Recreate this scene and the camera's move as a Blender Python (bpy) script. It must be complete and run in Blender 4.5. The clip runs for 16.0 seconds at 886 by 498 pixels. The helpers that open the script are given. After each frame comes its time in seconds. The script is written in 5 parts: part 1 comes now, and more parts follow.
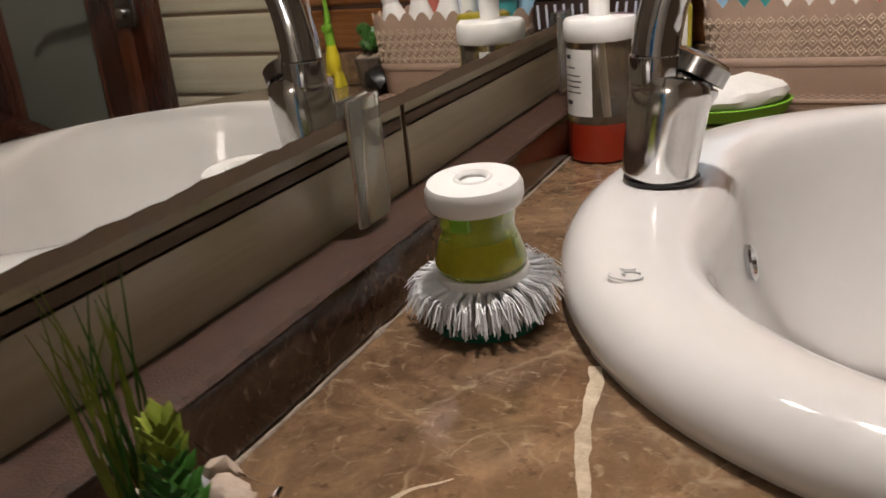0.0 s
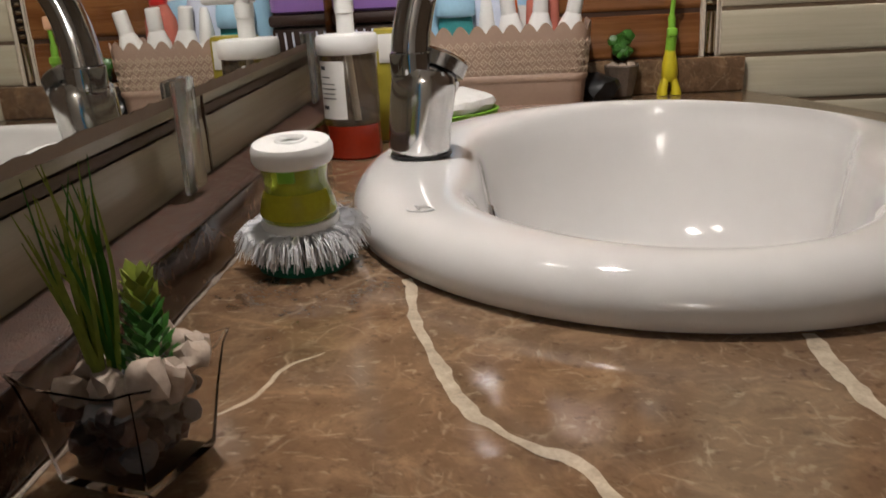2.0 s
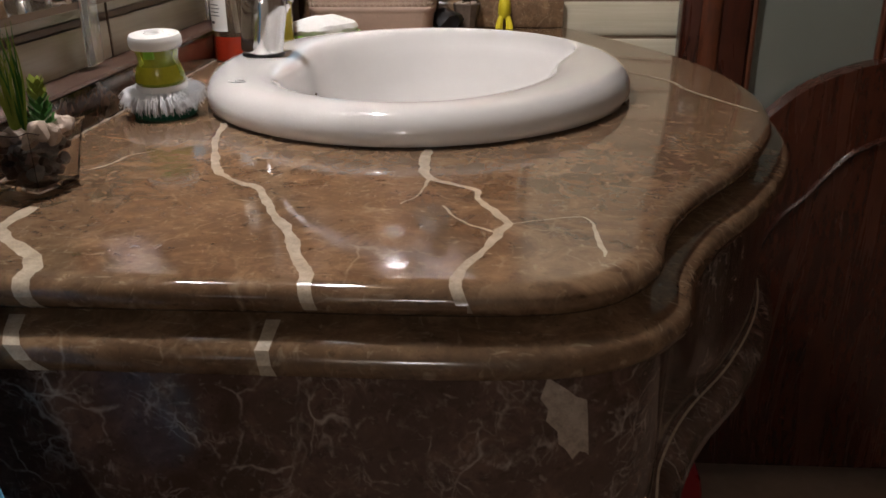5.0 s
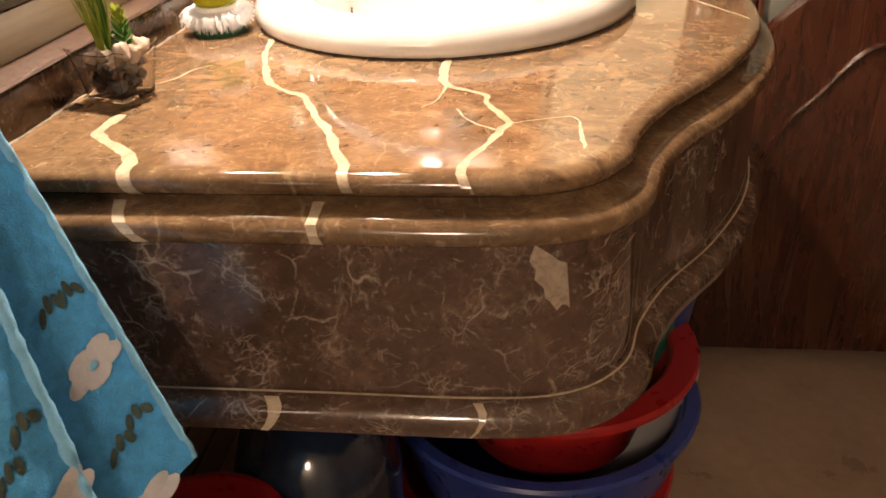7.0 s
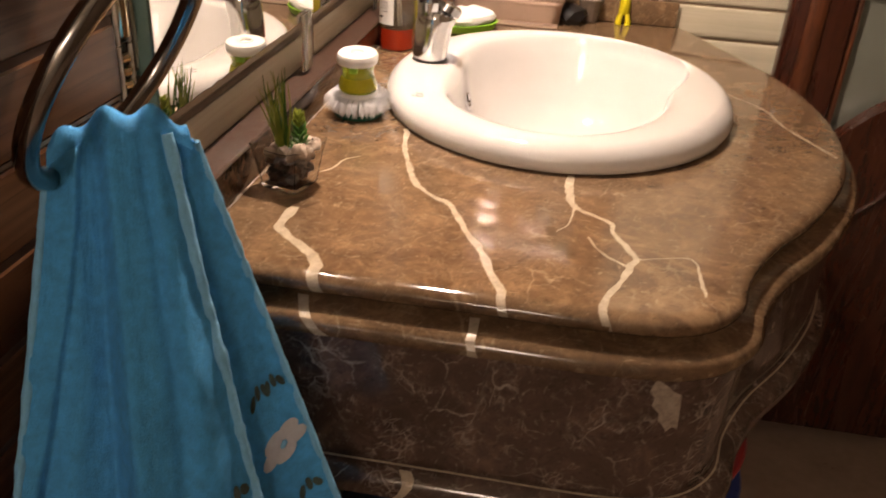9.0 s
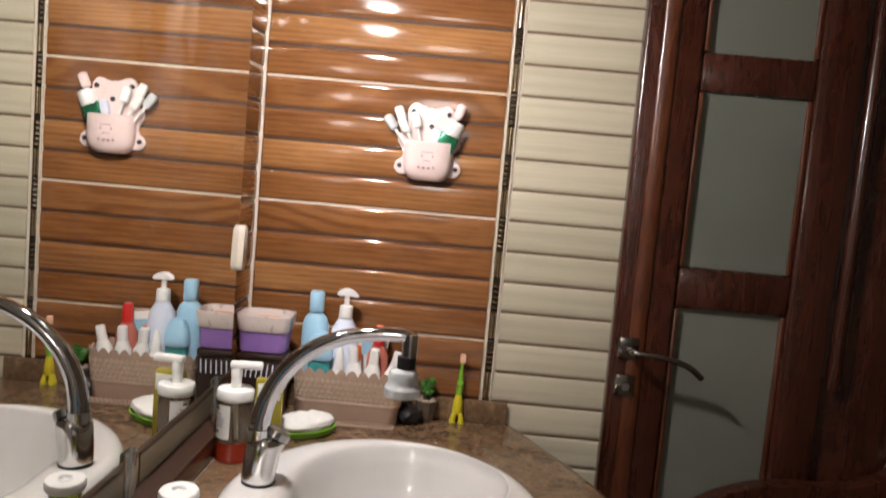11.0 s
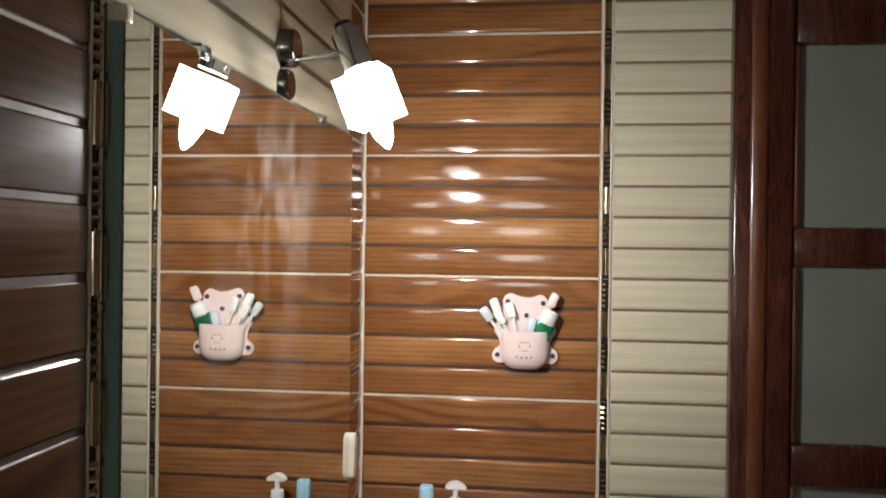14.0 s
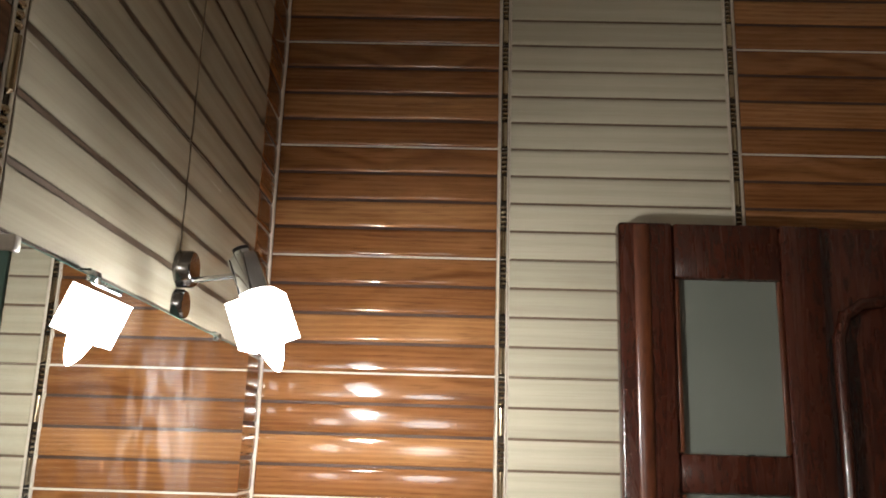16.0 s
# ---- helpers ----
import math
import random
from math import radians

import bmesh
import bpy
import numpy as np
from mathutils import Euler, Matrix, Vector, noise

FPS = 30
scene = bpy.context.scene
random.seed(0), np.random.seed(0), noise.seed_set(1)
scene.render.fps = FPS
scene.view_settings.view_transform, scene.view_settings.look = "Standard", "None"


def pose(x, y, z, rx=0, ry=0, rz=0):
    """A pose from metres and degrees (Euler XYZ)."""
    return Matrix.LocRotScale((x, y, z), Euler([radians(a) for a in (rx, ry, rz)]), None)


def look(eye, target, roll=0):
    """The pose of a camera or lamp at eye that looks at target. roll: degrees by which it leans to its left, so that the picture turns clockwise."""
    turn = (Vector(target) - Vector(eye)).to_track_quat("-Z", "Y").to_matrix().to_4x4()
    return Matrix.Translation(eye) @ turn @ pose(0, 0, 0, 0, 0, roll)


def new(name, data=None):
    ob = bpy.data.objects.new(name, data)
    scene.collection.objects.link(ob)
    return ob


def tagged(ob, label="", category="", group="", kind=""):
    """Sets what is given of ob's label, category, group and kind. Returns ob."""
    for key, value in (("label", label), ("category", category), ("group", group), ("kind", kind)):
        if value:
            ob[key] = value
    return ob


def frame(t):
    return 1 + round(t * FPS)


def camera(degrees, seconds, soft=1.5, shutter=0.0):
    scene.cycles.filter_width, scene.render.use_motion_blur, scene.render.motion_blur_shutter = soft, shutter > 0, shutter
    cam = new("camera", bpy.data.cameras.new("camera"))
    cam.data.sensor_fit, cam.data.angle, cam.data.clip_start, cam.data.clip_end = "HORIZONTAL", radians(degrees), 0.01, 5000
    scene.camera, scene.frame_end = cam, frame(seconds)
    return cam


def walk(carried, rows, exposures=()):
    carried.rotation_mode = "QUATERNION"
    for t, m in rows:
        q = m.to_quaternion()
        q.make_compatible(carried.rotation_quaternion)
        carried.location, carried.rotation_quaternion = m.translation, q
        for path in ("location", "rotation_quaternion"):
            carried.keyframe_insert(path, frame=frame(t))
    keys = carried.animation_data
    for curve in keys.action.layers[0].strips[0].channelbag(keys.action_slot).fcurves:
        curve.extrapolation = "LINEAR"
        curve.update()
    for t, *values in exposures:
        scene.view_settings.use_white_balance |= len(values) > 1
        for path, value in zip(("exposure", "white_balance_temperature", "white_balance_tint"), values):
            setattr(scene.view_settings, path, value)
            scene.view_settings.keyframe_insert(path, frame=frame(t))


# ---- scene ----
cam = camera(55.0, 16.0, 1.6, 0.3)
PATH = [
    (0, (0.268, -1.077, 1.056), (-0.565, 0.596, 0.344), -5.2),
    (0.5, (0.237, -1.126, 1.061), (-0.433, 0.645, 0.416), -7.2),
    (1, (0.232, -1.169, 1.049), (-0.265, 0.679, 0.467), -5.9),
    (1.5, (0.223, -1.19, 1.032), (0.004, 0.721, 0.485), -3.5),
    (2, (0.234, -1.207, 1.031), (0.066, 0.683, 0.4), -3.1),
    (2.5, (0.264, -1.236, 1.05), (0.047, 0.61, 0.312), -2.1),
    (3, (0.306, -1.268, 1.071), (0.124, 0.539, 0.234), -1.2),
    (3.5, (0.357, -1.344, 1.065), (0.24, 0.465, 0.221), -0.9),
    (4, (0.377, -1.422, 1.054), (0.27, 0.41, 0.26), -0.7),
    (4.2, (0.388, -1.447, 1.059), (0.279, 0.389, 0.271), -0.5),
    (6.3, (0.487, -1.625, 1.024), (0.292, 0.245, 0.34), -2.4),
    (6.5, (0.489, -1.635, 1.035), (0.271, 0.207, 0.285), -2.7),
    (7, (0.469, -1.65, 1.088), (0.248, 0.098, 0.14), -2.5),
    (7.5, (0.433, -1.656, 1.113), (0.196, 0.063, 0.119), -1.3),
    (8, (0.384, -1.674, 1.131), (-0.02, 0.012, 0.134), -0.6),
    (8.2, (0.359, -1.687, 1.145), (-0.064, -0.002, 0.154), 0.5),
    (10.3, (0.401, -1.723, 1.383), (0.453, 0.178, 0.765), 6.7),
    (10.5, (0.411, -1.705, 1.399), (0.423, 0.228, 0.884), 6.0),
    (11, (0.43, -1.728, 1.375), (0.382, 0.262, 1.173), 5.0),
    (11.5, (0.398, -1.726, 1.463), (0.333, 0.272, 1.43), 4.2),
    (12, (0.387, -1.74, 1.51), (0.288, 0.255, 1.607), 5.1),
    (12.5, (0.407, -1.722, 1.536), (0.355, 0.277, 1.564), 4.0),
    (13, (0.37, -1.736, 1.57), (0.406, 0.259, 1.435), 2.6),
    (13.5, (0.348, -1.754, 1.578), (0.186, 0.234, 1.426), 2.0),
    (14, (0.382, -1.759, 1.586), (0.143, 0.226, 1.575), 0.7),
    (14.5, (0.401, -1.769, 1.588), (0.092, 0.204, 1.695), -0.2),
    (15, (0.377, -1.764, 1.608), (0.066, 0.203, 1.8), -1.4),
    (15.5, (0.405, -1.772, 1.615), (0.239, 0.187, 1.98), 0.6),
    (16, (0.416, -1.784, 1.612), (0.37, 0.16, 2.08), 1.7),
]
walk(cam, [(t, look(eye, target, roll)) for t, eye, target, roll in PATH], [
    (0.0, 0.74, 6600, 16), (1.5, 0.70, 6450, 15), (3.0, 0.55, 6350, 13), (4.2, 0.82, 6200, 13), (6.3, 1.68, 7300, 25), (7.0, 2.68, 8800, 25), (7.5, 2.55, 9100, 28), (8.2, 2.15, 9100, 31),
    (10.3, 0.92, 6450, 17), (11.2, 0.74, 6400, 16), (12.0, 0.70, 6350, 12), (13.3, 0.68, 6200, 11), (14.5, 0.20, 6150, 9), (15.0, 0.15, 6100, 9), (15.5, 0.74, 6150, 10), (16.0, 1.05, 6150, 10)])

# ---------------------------------------------------------------- world and lamps
world = bpy.data.worlds.new("world")
scene.world = world
world.use_nodes = True
world.node_tree.nodes["Background"].inputs[0].default_value = (0.75, 0.85, 1.0, 1)
world.node_tree.nodes["Background"].inputs[1].default_value = 0.02


# ---------------------------------------------------------------- materials
def nodes_of(name):
    m = bpy.data.materials.new(name)
    m.use_nodes = True
    t = m.node_tree
    return m, t, t.nodes["Principled BSDF"]


def add(t, kind, **values):
    n = t.nodes.new(kind)
    for k, v in values.items():
        n.inputs[k].default_value = v
    return n


def ramp(t, fac, stops):
    r = t.nodes.new("ShaderNodeValToRGB")
    e = r.color_ramp.elements
    while len(e) < len(stops):
        e.new(0.5)
    for el, (p, c) in zip(e, stops):
        el.position, el.color = p, (*c, 1)
    t.links.new(fac, r.inputs[0])
    return r.outputs[0]


def mix(t, fac, a, b, blend="MIX"):
    n = t.nodes.new("ShaderNodeMix")
    n.data_type, n.blend_type = "RGBA", blend
    for sock, v in ((n.inputs[0], fac), (n.inputs[6], a), (n.inputs[7], b)):
        if isinstance(v, (int, float)):
            sock.default_value = v
        elif isinstance(v, tuple):
            sock.default_value = (*v, 1)
        else:
            t.links.new(v, sock)
    return n.outputs[2]


def mapped(t, scale=(1, 1, 1), shift=0.0, world_space=False):
    c = t.nodes.new("ShaderNodeTexCoord")
    mp = add(t, "ShaderNodeMapping", Scale=scale)
    src = c.outputs["Object"]
    if world_space:
        src = t.nodes.new("ShaderNodeNewGeometry").outputs["Position"]
    t.links.new(src, mp.inputs[0])
    if shift:
        info = t.nodes.new("ShaderNodeObjectInfo")
        mul = t.nodes.new("ShaderNodeMath")
        mul.operation = "MULTIPLY"
        mul.inputs[1].default_value = shift
        t.links.new(info.outputs["Random"], mul.inputs[0])
        t.links.new(mul.outputs[0], mp.inputs[1])
    return mp.outputs[0]


def noise_tex(t, vec, scale, detail=6, rough=0.6, distort=0.0):
    n = add(t, "ShaderNodeTexNoise", Scale=scale, Detail=detail, Roughness=rough, Distortion=distort)
    t.links.new(vec, n.inputs["Vector"])
    return n.outputs[0]


def bump(t, b, height, strength=0.2, distance=0.002):
    n = add(t, "ShaderNodeBump", Strength=strength, Distance=distance)
    t.links.new(height, n.inputs["Height"])
    t.links.new(n.outputs[0], b.inputs["Normal"])


def plain(name, colour, rough=0.5, metal=0.0, vary=0.12, scale=40, bumps=0.05, coat=0.0, trans=0.0, ior=1.45, sss=0.0):
    """A surface of one colour with mottling at two scales and a fine relief."""
    m, t, b = nodes_of(name)
    v = mapped(t)
    n1, n2 = noise_tex(t, v, scale), noise_tex(t, v, scale * 6, 3)
    dark = tuple(c * (1 - vary) for c in colour)
    light = tuple(min(1, c * (1 + vary * 0.6)) for c in colour)
    c1 = ramp(t, n1, [(0.3, dark), (0.7, light)])
    c2 = mix(t, 0.3, c1, ramp(t, n2, [(0.35, dark), (0.65, light)]))
    t.links.new(c2, b.inputs["Base Color"])
    r = ramp(t, n1, [(0.3, (rough * 0.85,) * 3), (0.75, (min(1, rough * 1.25),) * 3)])
    t.links.new(r, b.inputs["Roughness"])
    b.inputs["Metallic"].default_value = metal
    b.inputs["Coat Weight"].default_value = coat
    b.inputs["Coat Roughness"].default_value = 0.05
    b.inputs["Transmission Weight"].default_value = trans
    b.inputs["IOR"].default_value = ior
    if sss:
        b.inputs["Subsurface Weight"].default_value = sss
        b.inputs["Subsurface Radius"].default_value = (0.004, 0.003, 0.002)
    if bumps:
        bump(t, b, n2, bumps, 0.001)
    return m


def glow(name, colour, strength):
    m, t, b = nodes_of(name)
    b.inputs["Base Color"].default_value = (0.9, 0.9, 0.9, 1)
    b.inputs["Emission Color"].default_value = (*colour, 1)
    b.inputs["Emission Strength"].default_value = strength
    return m


def marble(name, base, mid, light, rough=0.07, streaks=1.0, cracks=((7.0, 0.016, 0.36), (19.0, 0.030, 0.42), (46.0, 0.05, 0.34))):
    """Polished brown marble with pale flecks and hairline cracks."""
    m, t, b = nodes_of(name)
    v = mapped(t, world_space=True)
    big = noise_tex(t, v, 5.0, 8, 0.62, 0.8)
    fine = noise_tex(t, v, 42.0, 6, 0.7, 0.5)
    c = ramp(t, big, [(0.3, base), (0.55, mid), (0.8, tuple(x * 1.25 for x in mid))])
    c = mix(t, 0.55, c, ramp(t, fine, [(0.3, tuple(x * 0.5 for x in base)), (0.5, tuple(x * 1.1 for x in base)), (0.75, tuple(x * 1.5 for x in mid))]))
    cloud = noise_tex(t, v, 16.0, 7, 0.68, 1.5)
    c = mix(t, ramp(t, cloud, [(0.52, (0, 0, 0)), (0.70, (0.55,) * 3)]), c, tuple(x * 1.7 for x in mid))
    c = mix(t, ramp(t, cloud, [(0.30, (0.6,) * 3), (0.42, (0, 0, 0))]), c, tuple(x * 0.55 for x in base))
    # hairline cracks: thin cell borders, warped, shown in patches only
    warp = add(t, "ShaderNodeTexNoise", Scale=9.0, Detail=5.0)
    t.links.new(v, warp.inputs["Vector"])
    mv = mix(t, 0.10, v, warp.outputs[1])
    for scale, width, weight in cracks:
        cell = add(t, "ShaderNodeTexVoronoi", Scale=scale)
        cell.feature = "DISTANCE_TO_EDGE"
        t.links.new(mv, cell.inputs["Vector"])
        line = ramp(t, cell.outputs["Distance"], [(0.0, (1, 1, 1)), (width, (0, 0, 0))])
        patch = ramp(t, noise_tex(t, v, min(scale * 0.8, 26.0), 5, 0.65), [(0.51, (0, 0, 0)), (0.66, (weight * streaks * 1.1,) * 3)])
        c = mix(t, mix(t, 1.0, line, patch, "MULTIPLY"), c, light)
    # short pale flecks
    for sc, lo, wt in (((70, 210, 120), 0.635, 0.34), ((150, 60, 90), 0.65, 0.32), ((90, 110, 50), 0.64, 0.34)):
        fl = noise_tex(t, mapped(t, sc, world_space=True), 1.0, 3, 0.55, 0.6)
        c = mix(t, ramp(t, fl, [(lo, (0, 0, 0)), (lo + 0.10, (wt,) * 3)]), c, light)
    pits = noise_tex(t, v, 150.0, 3, 0.6)
    c = mix(t, ramp(t, pits, [(0.30, (0.45,) * 3), (0.40, (0, 0, 0))]), c, tuple(x * 0.4 for x in base))
    t.links.new(c, b.inputs["Base Color"])
    smear = noise_tex(t, v, 14.0, 5)
    t.links.new(ramp(t, smear, [(0.35, (rough,) * 3), (0.7, (rough * 2.0,) * 3)]), b.inputs["Roughness"])
    b.inputs["Specular IOR Level"].default_value = 0.65
    bump(t, b, fine, 0.05, 0.0006)
    return m


def wood_print(name, dark, mid, light, rough, shift, along=(2.2, 30, 30), coat=0.0, bumps=0.15, strip=((1.0,) * 3, (1.0,) * 3), grain=0.46):
    """Wood grain that runs along local x."""
    m, t, b = nodes_of(name)
    v = mapped(t, along, shift)
    g = noise_tex(t, v, 1.0, 8, 0.62, 1.2)
    fine = noise_tex(t, mapped(t, (along[0] * 4, along[1] * 9, along[2] * 9), shift), 1.0, 4, 0.7)
    w = add(t, "ShaderNodeTexWave", Scale=0.35, Distortion=9.0, Detail=4.0)
    w.wave_type, w.bands_direction = "BANDS", "Z"
    w.inputs["Detail Scale"].default_value = 0.7
    t.links.new(v, w.inputs["Vector"])
    c = ramp(t, g, [(0.28, dark), (0.5, mid), (0.75, light)])
    c = mix(t, 0.35, c, ramp(t, w.outputs[1], [(0.2, dark), (0.8, light)]))
    c = mix(t, grain, c, ramp(t, fine, [(0.39, tuple(x * 0.7 for x in dark)), (0.5, mid), (0.63, light)]))
    info = t.nodes.new("ShaderNodeObjectInfo")
    tone = ramp(t, info.outputs["Random"], [(0.0, (0.90,) * 3), (1.0, (1.06,) * 3)])
    c = mix(t, 1.0, c, tone, "MULTIPLY")
    isle = t.nodes.new("ShaderNodeNewGeometry").outputs["Random Per Island"]
    c = mix(t, 1.0, c, ramp(t, isle, [(0.0, strip[0]), (0.5, (0.95,) * 3), (1.0, strip[1])]), "MULTIPLY")
    t.links.new(c, b.inputs["Base Color"])
    t.links.new(ramp(t, g, [(0.3, (rough * 0.8,) * 3), (0.7, (rough * 1.4,) * 3)]), b.inputs["Roughness"])
    b.inputs["Coat Weight"].default_value = coat
    b.inputs["Coat Roughness"].default_value = 0.06
    bump(t, b, fine, bumps, 0.0008)
    return m


M = {}
M["marble"] = marble("brown_marble", (0.106, 0.061, 0.034), (0.190, 0.120, 0.068), (0.47, 0.37, 0.25), 0.05, 0.8)
# darker copy of the counter marble: shade on the upstand's front, as colour
M["marble_shaded"] = marble("shaded_upstand_marble", (0.038, 0.020, 0.012), (0.080, 0.044, 0.026), (0.36, 0.26, 0.18), 0.12, 0.6)
M["rough_edge"] = plain("rough_stone_edge", (0.062, 0.029, 0.017), 0.42, vary=0.8, scale=150, bumps=1.0)
M["marble_dark"] = marble("dark_brown_marble", (0.052, 0.029, 0.021), (0.104, 0.063, 0.047), (0.42, 0.36, 0.31), 0.07, 1.35, ((9.0, 0.012, 0.34), (24.0, 0.030, 0.50), (52.0, 0.06, 0.36), (95.0, 0.08, 0.26)))
M["vein"] = plain("cream_calcite", (0.45, 0.37, 0.275), 0.12, vary=0.38, scale=110, bumps=0.03)
M["vein_dull"] = plain("dull_calcite", (0.34, 0.275, 0.22), 0.12, vary=0.45, scale=140, bumps=0.03)


def strip_print(name, dark, mid, light, rough, gloss=0.5):
    """Glazed tile printed with wooden strips: straight fine grain on some, arched grain on others."""
    m, t, b = nodes_of(name)
    isle = t.nodes.new("ShaderNodeNewGeometry").outputs["Random Per Island"]
    info = t.nodes.new("ShaderNodeObjectInfo").outputs["Random"]
    both = t.nodes.new("ShaderNodeMath")
    both.operation = "MULTIPLY_ADD"
    both.inputs[1].default_value = 3.7
    t.links.new(isle, both.inputs[0])
    t.links.new(info, both.inputs[2])
    move = t.nodes.new("ShaderNodeVectorMath")
    move.operation = "SCALE"
    move.inputs[0].default_value = (5.3, 7.1, 3.9)
    t.links.new(both.outputs[0], move.inputs["Scale"])

    def shifted(scale):
        n = t.nodes.new("ShaderNodeVectorMath")
        n.operation = "ADD"
        t.links.new(mapped(t, scale), n.inputs[0])
        t.links.new(move.outputs[0], n.inputs[1])
        return n.outputs[0]

    def waves(vec, scale, distort, detail_scale):
        w = add(t, "ShaderNodeTexWave", Scale=scale, Distortion=distort, Detail=2.5)
        w.wave_type, w.bands_direction = "BANDS", "Z"
        w.inputs["Detail Scale"].default_value = detail_scale
        w.inputs["Detail Roughness"].default_value = 0.45
        t.links.new(vec, w.inputs["Vector"])
        return w.outputs[1]

    straight = waves(shifted((0.10, 0.5, 1.0)), 27.0, 11.0, 0.5)
    arched = waves(shifted((0.40, 0.5, 1.0)), 6.0, 17.0, 1.1)
    pick = ramp(t, isle, [(0.46, (0, 0, 0)), (0.50, (1, 1, 1))])
    cloud = noise_tex(t, shifted((3.0, 9.0, 14.0)), 1.0, 5, 0.55, 0.6)
    tint = ramp(t, cloud, [(0.28, dark), (0.5, mid), (0.74, light)])
    soft = tuple(0.4 * x + 0.6 * y for x, y in zip(dark, mid))
    c1 = mix(t, 0.40, ramp(t, arched, [(0.0, tuple(x * 0.85 for x in dark)), (0.35, mid), (0.75, light)]), tint)
    c2 = mix(t, 0.66, ramp(t, straight, [(0.0, soft), (0.45, mid), (0.9, light)]), tint)
    c = mix(t, pick, c1, c2)
    pores = noise_tex(t, shifted((14.0, 200.0, 300.0)), 1.0, 3, 0.6)
    c = mix(t, ramp(t, pores, [(0.34, (0.45,) * 3), (0.46, (0, 0, 0))]), c, tuple(x * 0.75 for x in dark))
    c = mix(t, 1.0, c, ramp(t, isle, [(0.0, (0.88, 0.80, 0.74)), (0.3, (1.06, 1.05, 1.02)), (0.5, (0.78, 0.70, 0.64)), (0.75, (1.12, 1.14, 1.14)), (1.0, (0.92, 0.86, 0.80))]), "MULTIPLY")
    t.links.new(c, b.inputs["Base Color"])
    t.links.new(ramp(t, cloud, [(0.3, (rough * 0.8,) * 3), (0.7, (rough * 1.3,) * 3)]), b.inputs["Roughness"])
    b.inputs["Specular IOR Level"].default_value = gloss
    bump(t, b, cloud, 0.015, 0.0006)
    return m


M["wood_tile"] = strip_print("wood_print_tile", (0.135, 0.050, 0.017), (0.245, 0.105, 0.036), (0.350, 0.170, 0.066), 0.075)
# same wood print, darkened and dulled for the weak grazing light on this wall
M["wood_tile_shaded"] = strip_print("shaded_wood_print_tile", (0.042, 0.017, 0.009), (0.075, 0.032, 0.016), (0.105, 0.048, 0.024), 0.20, 0.22)
M["cream_tile"] = wood_print("cream_print_tile", (0.45, 0.405, 0.30), (0.515, 0.47, 0.352), (0.55, 0.505, 0.39), 0.20, 3.0, (1.4, 18, 30), 0.0, 0.10, ((0.94, 0.94, 0.93), (1.02, 1.02, 1.02)), 0.14)
M["groove"] = plain("brown_groove", (0.135, 0.090, 0.055), 0.5)
M["groove_wood"] = plain("dark_wood_groove", (0.055, 0.022, 0.010), 0.6)
M["grout"] = plain("white_grout", (0.60, 0.53, 0.43), 0.8, vary=0.2, scale=80)
M["mahogany"] = wood_print("mahogany_varnish", (0.025, 0.0062, 0.0034), (0.042, 0.0100, 0.0050), (0.064, 0.0165, 0.0075), 0.24, 2.0, (22, 22, 2.0), 0.25, 0.08)
M["ceramic"] = plain("white_ceramic", (0.68, 0.667, 0.65), 0.08, vary=0.02, scale=12, bumps=0.0, coat=0.4)
M["chrome"] = plain("chrome", (0.70, 0.72, 0.76), 0.045, 1.0, vary=0.08, scale=50, bumps=0.0)
M["chrome_satin"] = plain("worn_chrome", (0.76, 0.76, 0.76), 0.13, 1.0, vary=0.10, scale=60, bumps=0.0)
M["chrome_dark"] = plain("dark_chrome", (0.30, 0.29, 0.28), 0.16, 1.0, vary=0.15)
M["black"] = plain("black_plastic", (0.012, 0.012, 0.013), 0.35)
M["white_plastic"] = plain("white_plastic", (0.78, 0.78, 0.76), 0.30, vary=0.04)
M["floor"] = plain("beige_floor", (0.31, 0.225, 0.17), 0.30, vary=0.25, scale=6, bumps=0.02)
M["plaster"] = plain("plaster", (0.55, 0.51, 0.44), 0.8, vary=0.08, scale=5)


def mirror_mat():
    """Silvered glass with a film of dried splashes and wiped streaks."""
    m, t, b = nodes_of("mirror_silver")
    b.inputs["Base Color"].default_value = (0.78, 0.78, 0.75, 1)
    v = mapped(t, world_space=True)
    patches = noise_tex(t, v, 6, 6, 0.7, 0.8)
    wipes = noise_tex(t, mapped(t, (4, 12, 7), world_space=True), 1.0, 5, 0.65, 1.2)
    film = mix(t, 0.35, patches, wipes)
    t.links.new(ramp(t, film, [(0.42, (0.004,) * 3), (0.58, (0.014,) * 3), (0.74, (0.045,) * 3)]), b.inputs["Roughness"])
    t.links.new(ramp(t, film, [(0.46, (1.0,) * 3), (0.74, (0.93,) * 3)]), b.inputs["Metallic"])
    return m


def glass_mat(name, colour, rough, ior=1.45):
    m, t, b = nodes_of(name)
    b.inputs["Base Color"].default_value = (*colour, 1)
    b.inputs["Transmission Weight"].default_value = 1.0
    b.inputs["Roughness"].default_value = rough
    b.inputs["IOR"].default_value = ior
    return m


def frosted_mat():
    m, t, b = nodes_of("frosted_glass")
    v = mapped(t, world_space=True)
    n = noise_tex(t, v, 5, 2, 0.4)
    t.links.new(ramp(t, n, [(0.2, (0.122, 0.131, 0.110)), (0.8, (0.160, 0.167, 0.140))]), b.inputs["Base Color"])
    b.inputs["Roughness"].default_value = 0.16
    bump(t, b, noise_tex(t, v, 260, 2), 0.04, 0.0005)
    return m


M["mirror"] = mirror_mat()
M["glass_edge"] = plain("green_glass_edge", (0.16, 0.26, 0.22), 0.08, vary=0.1)
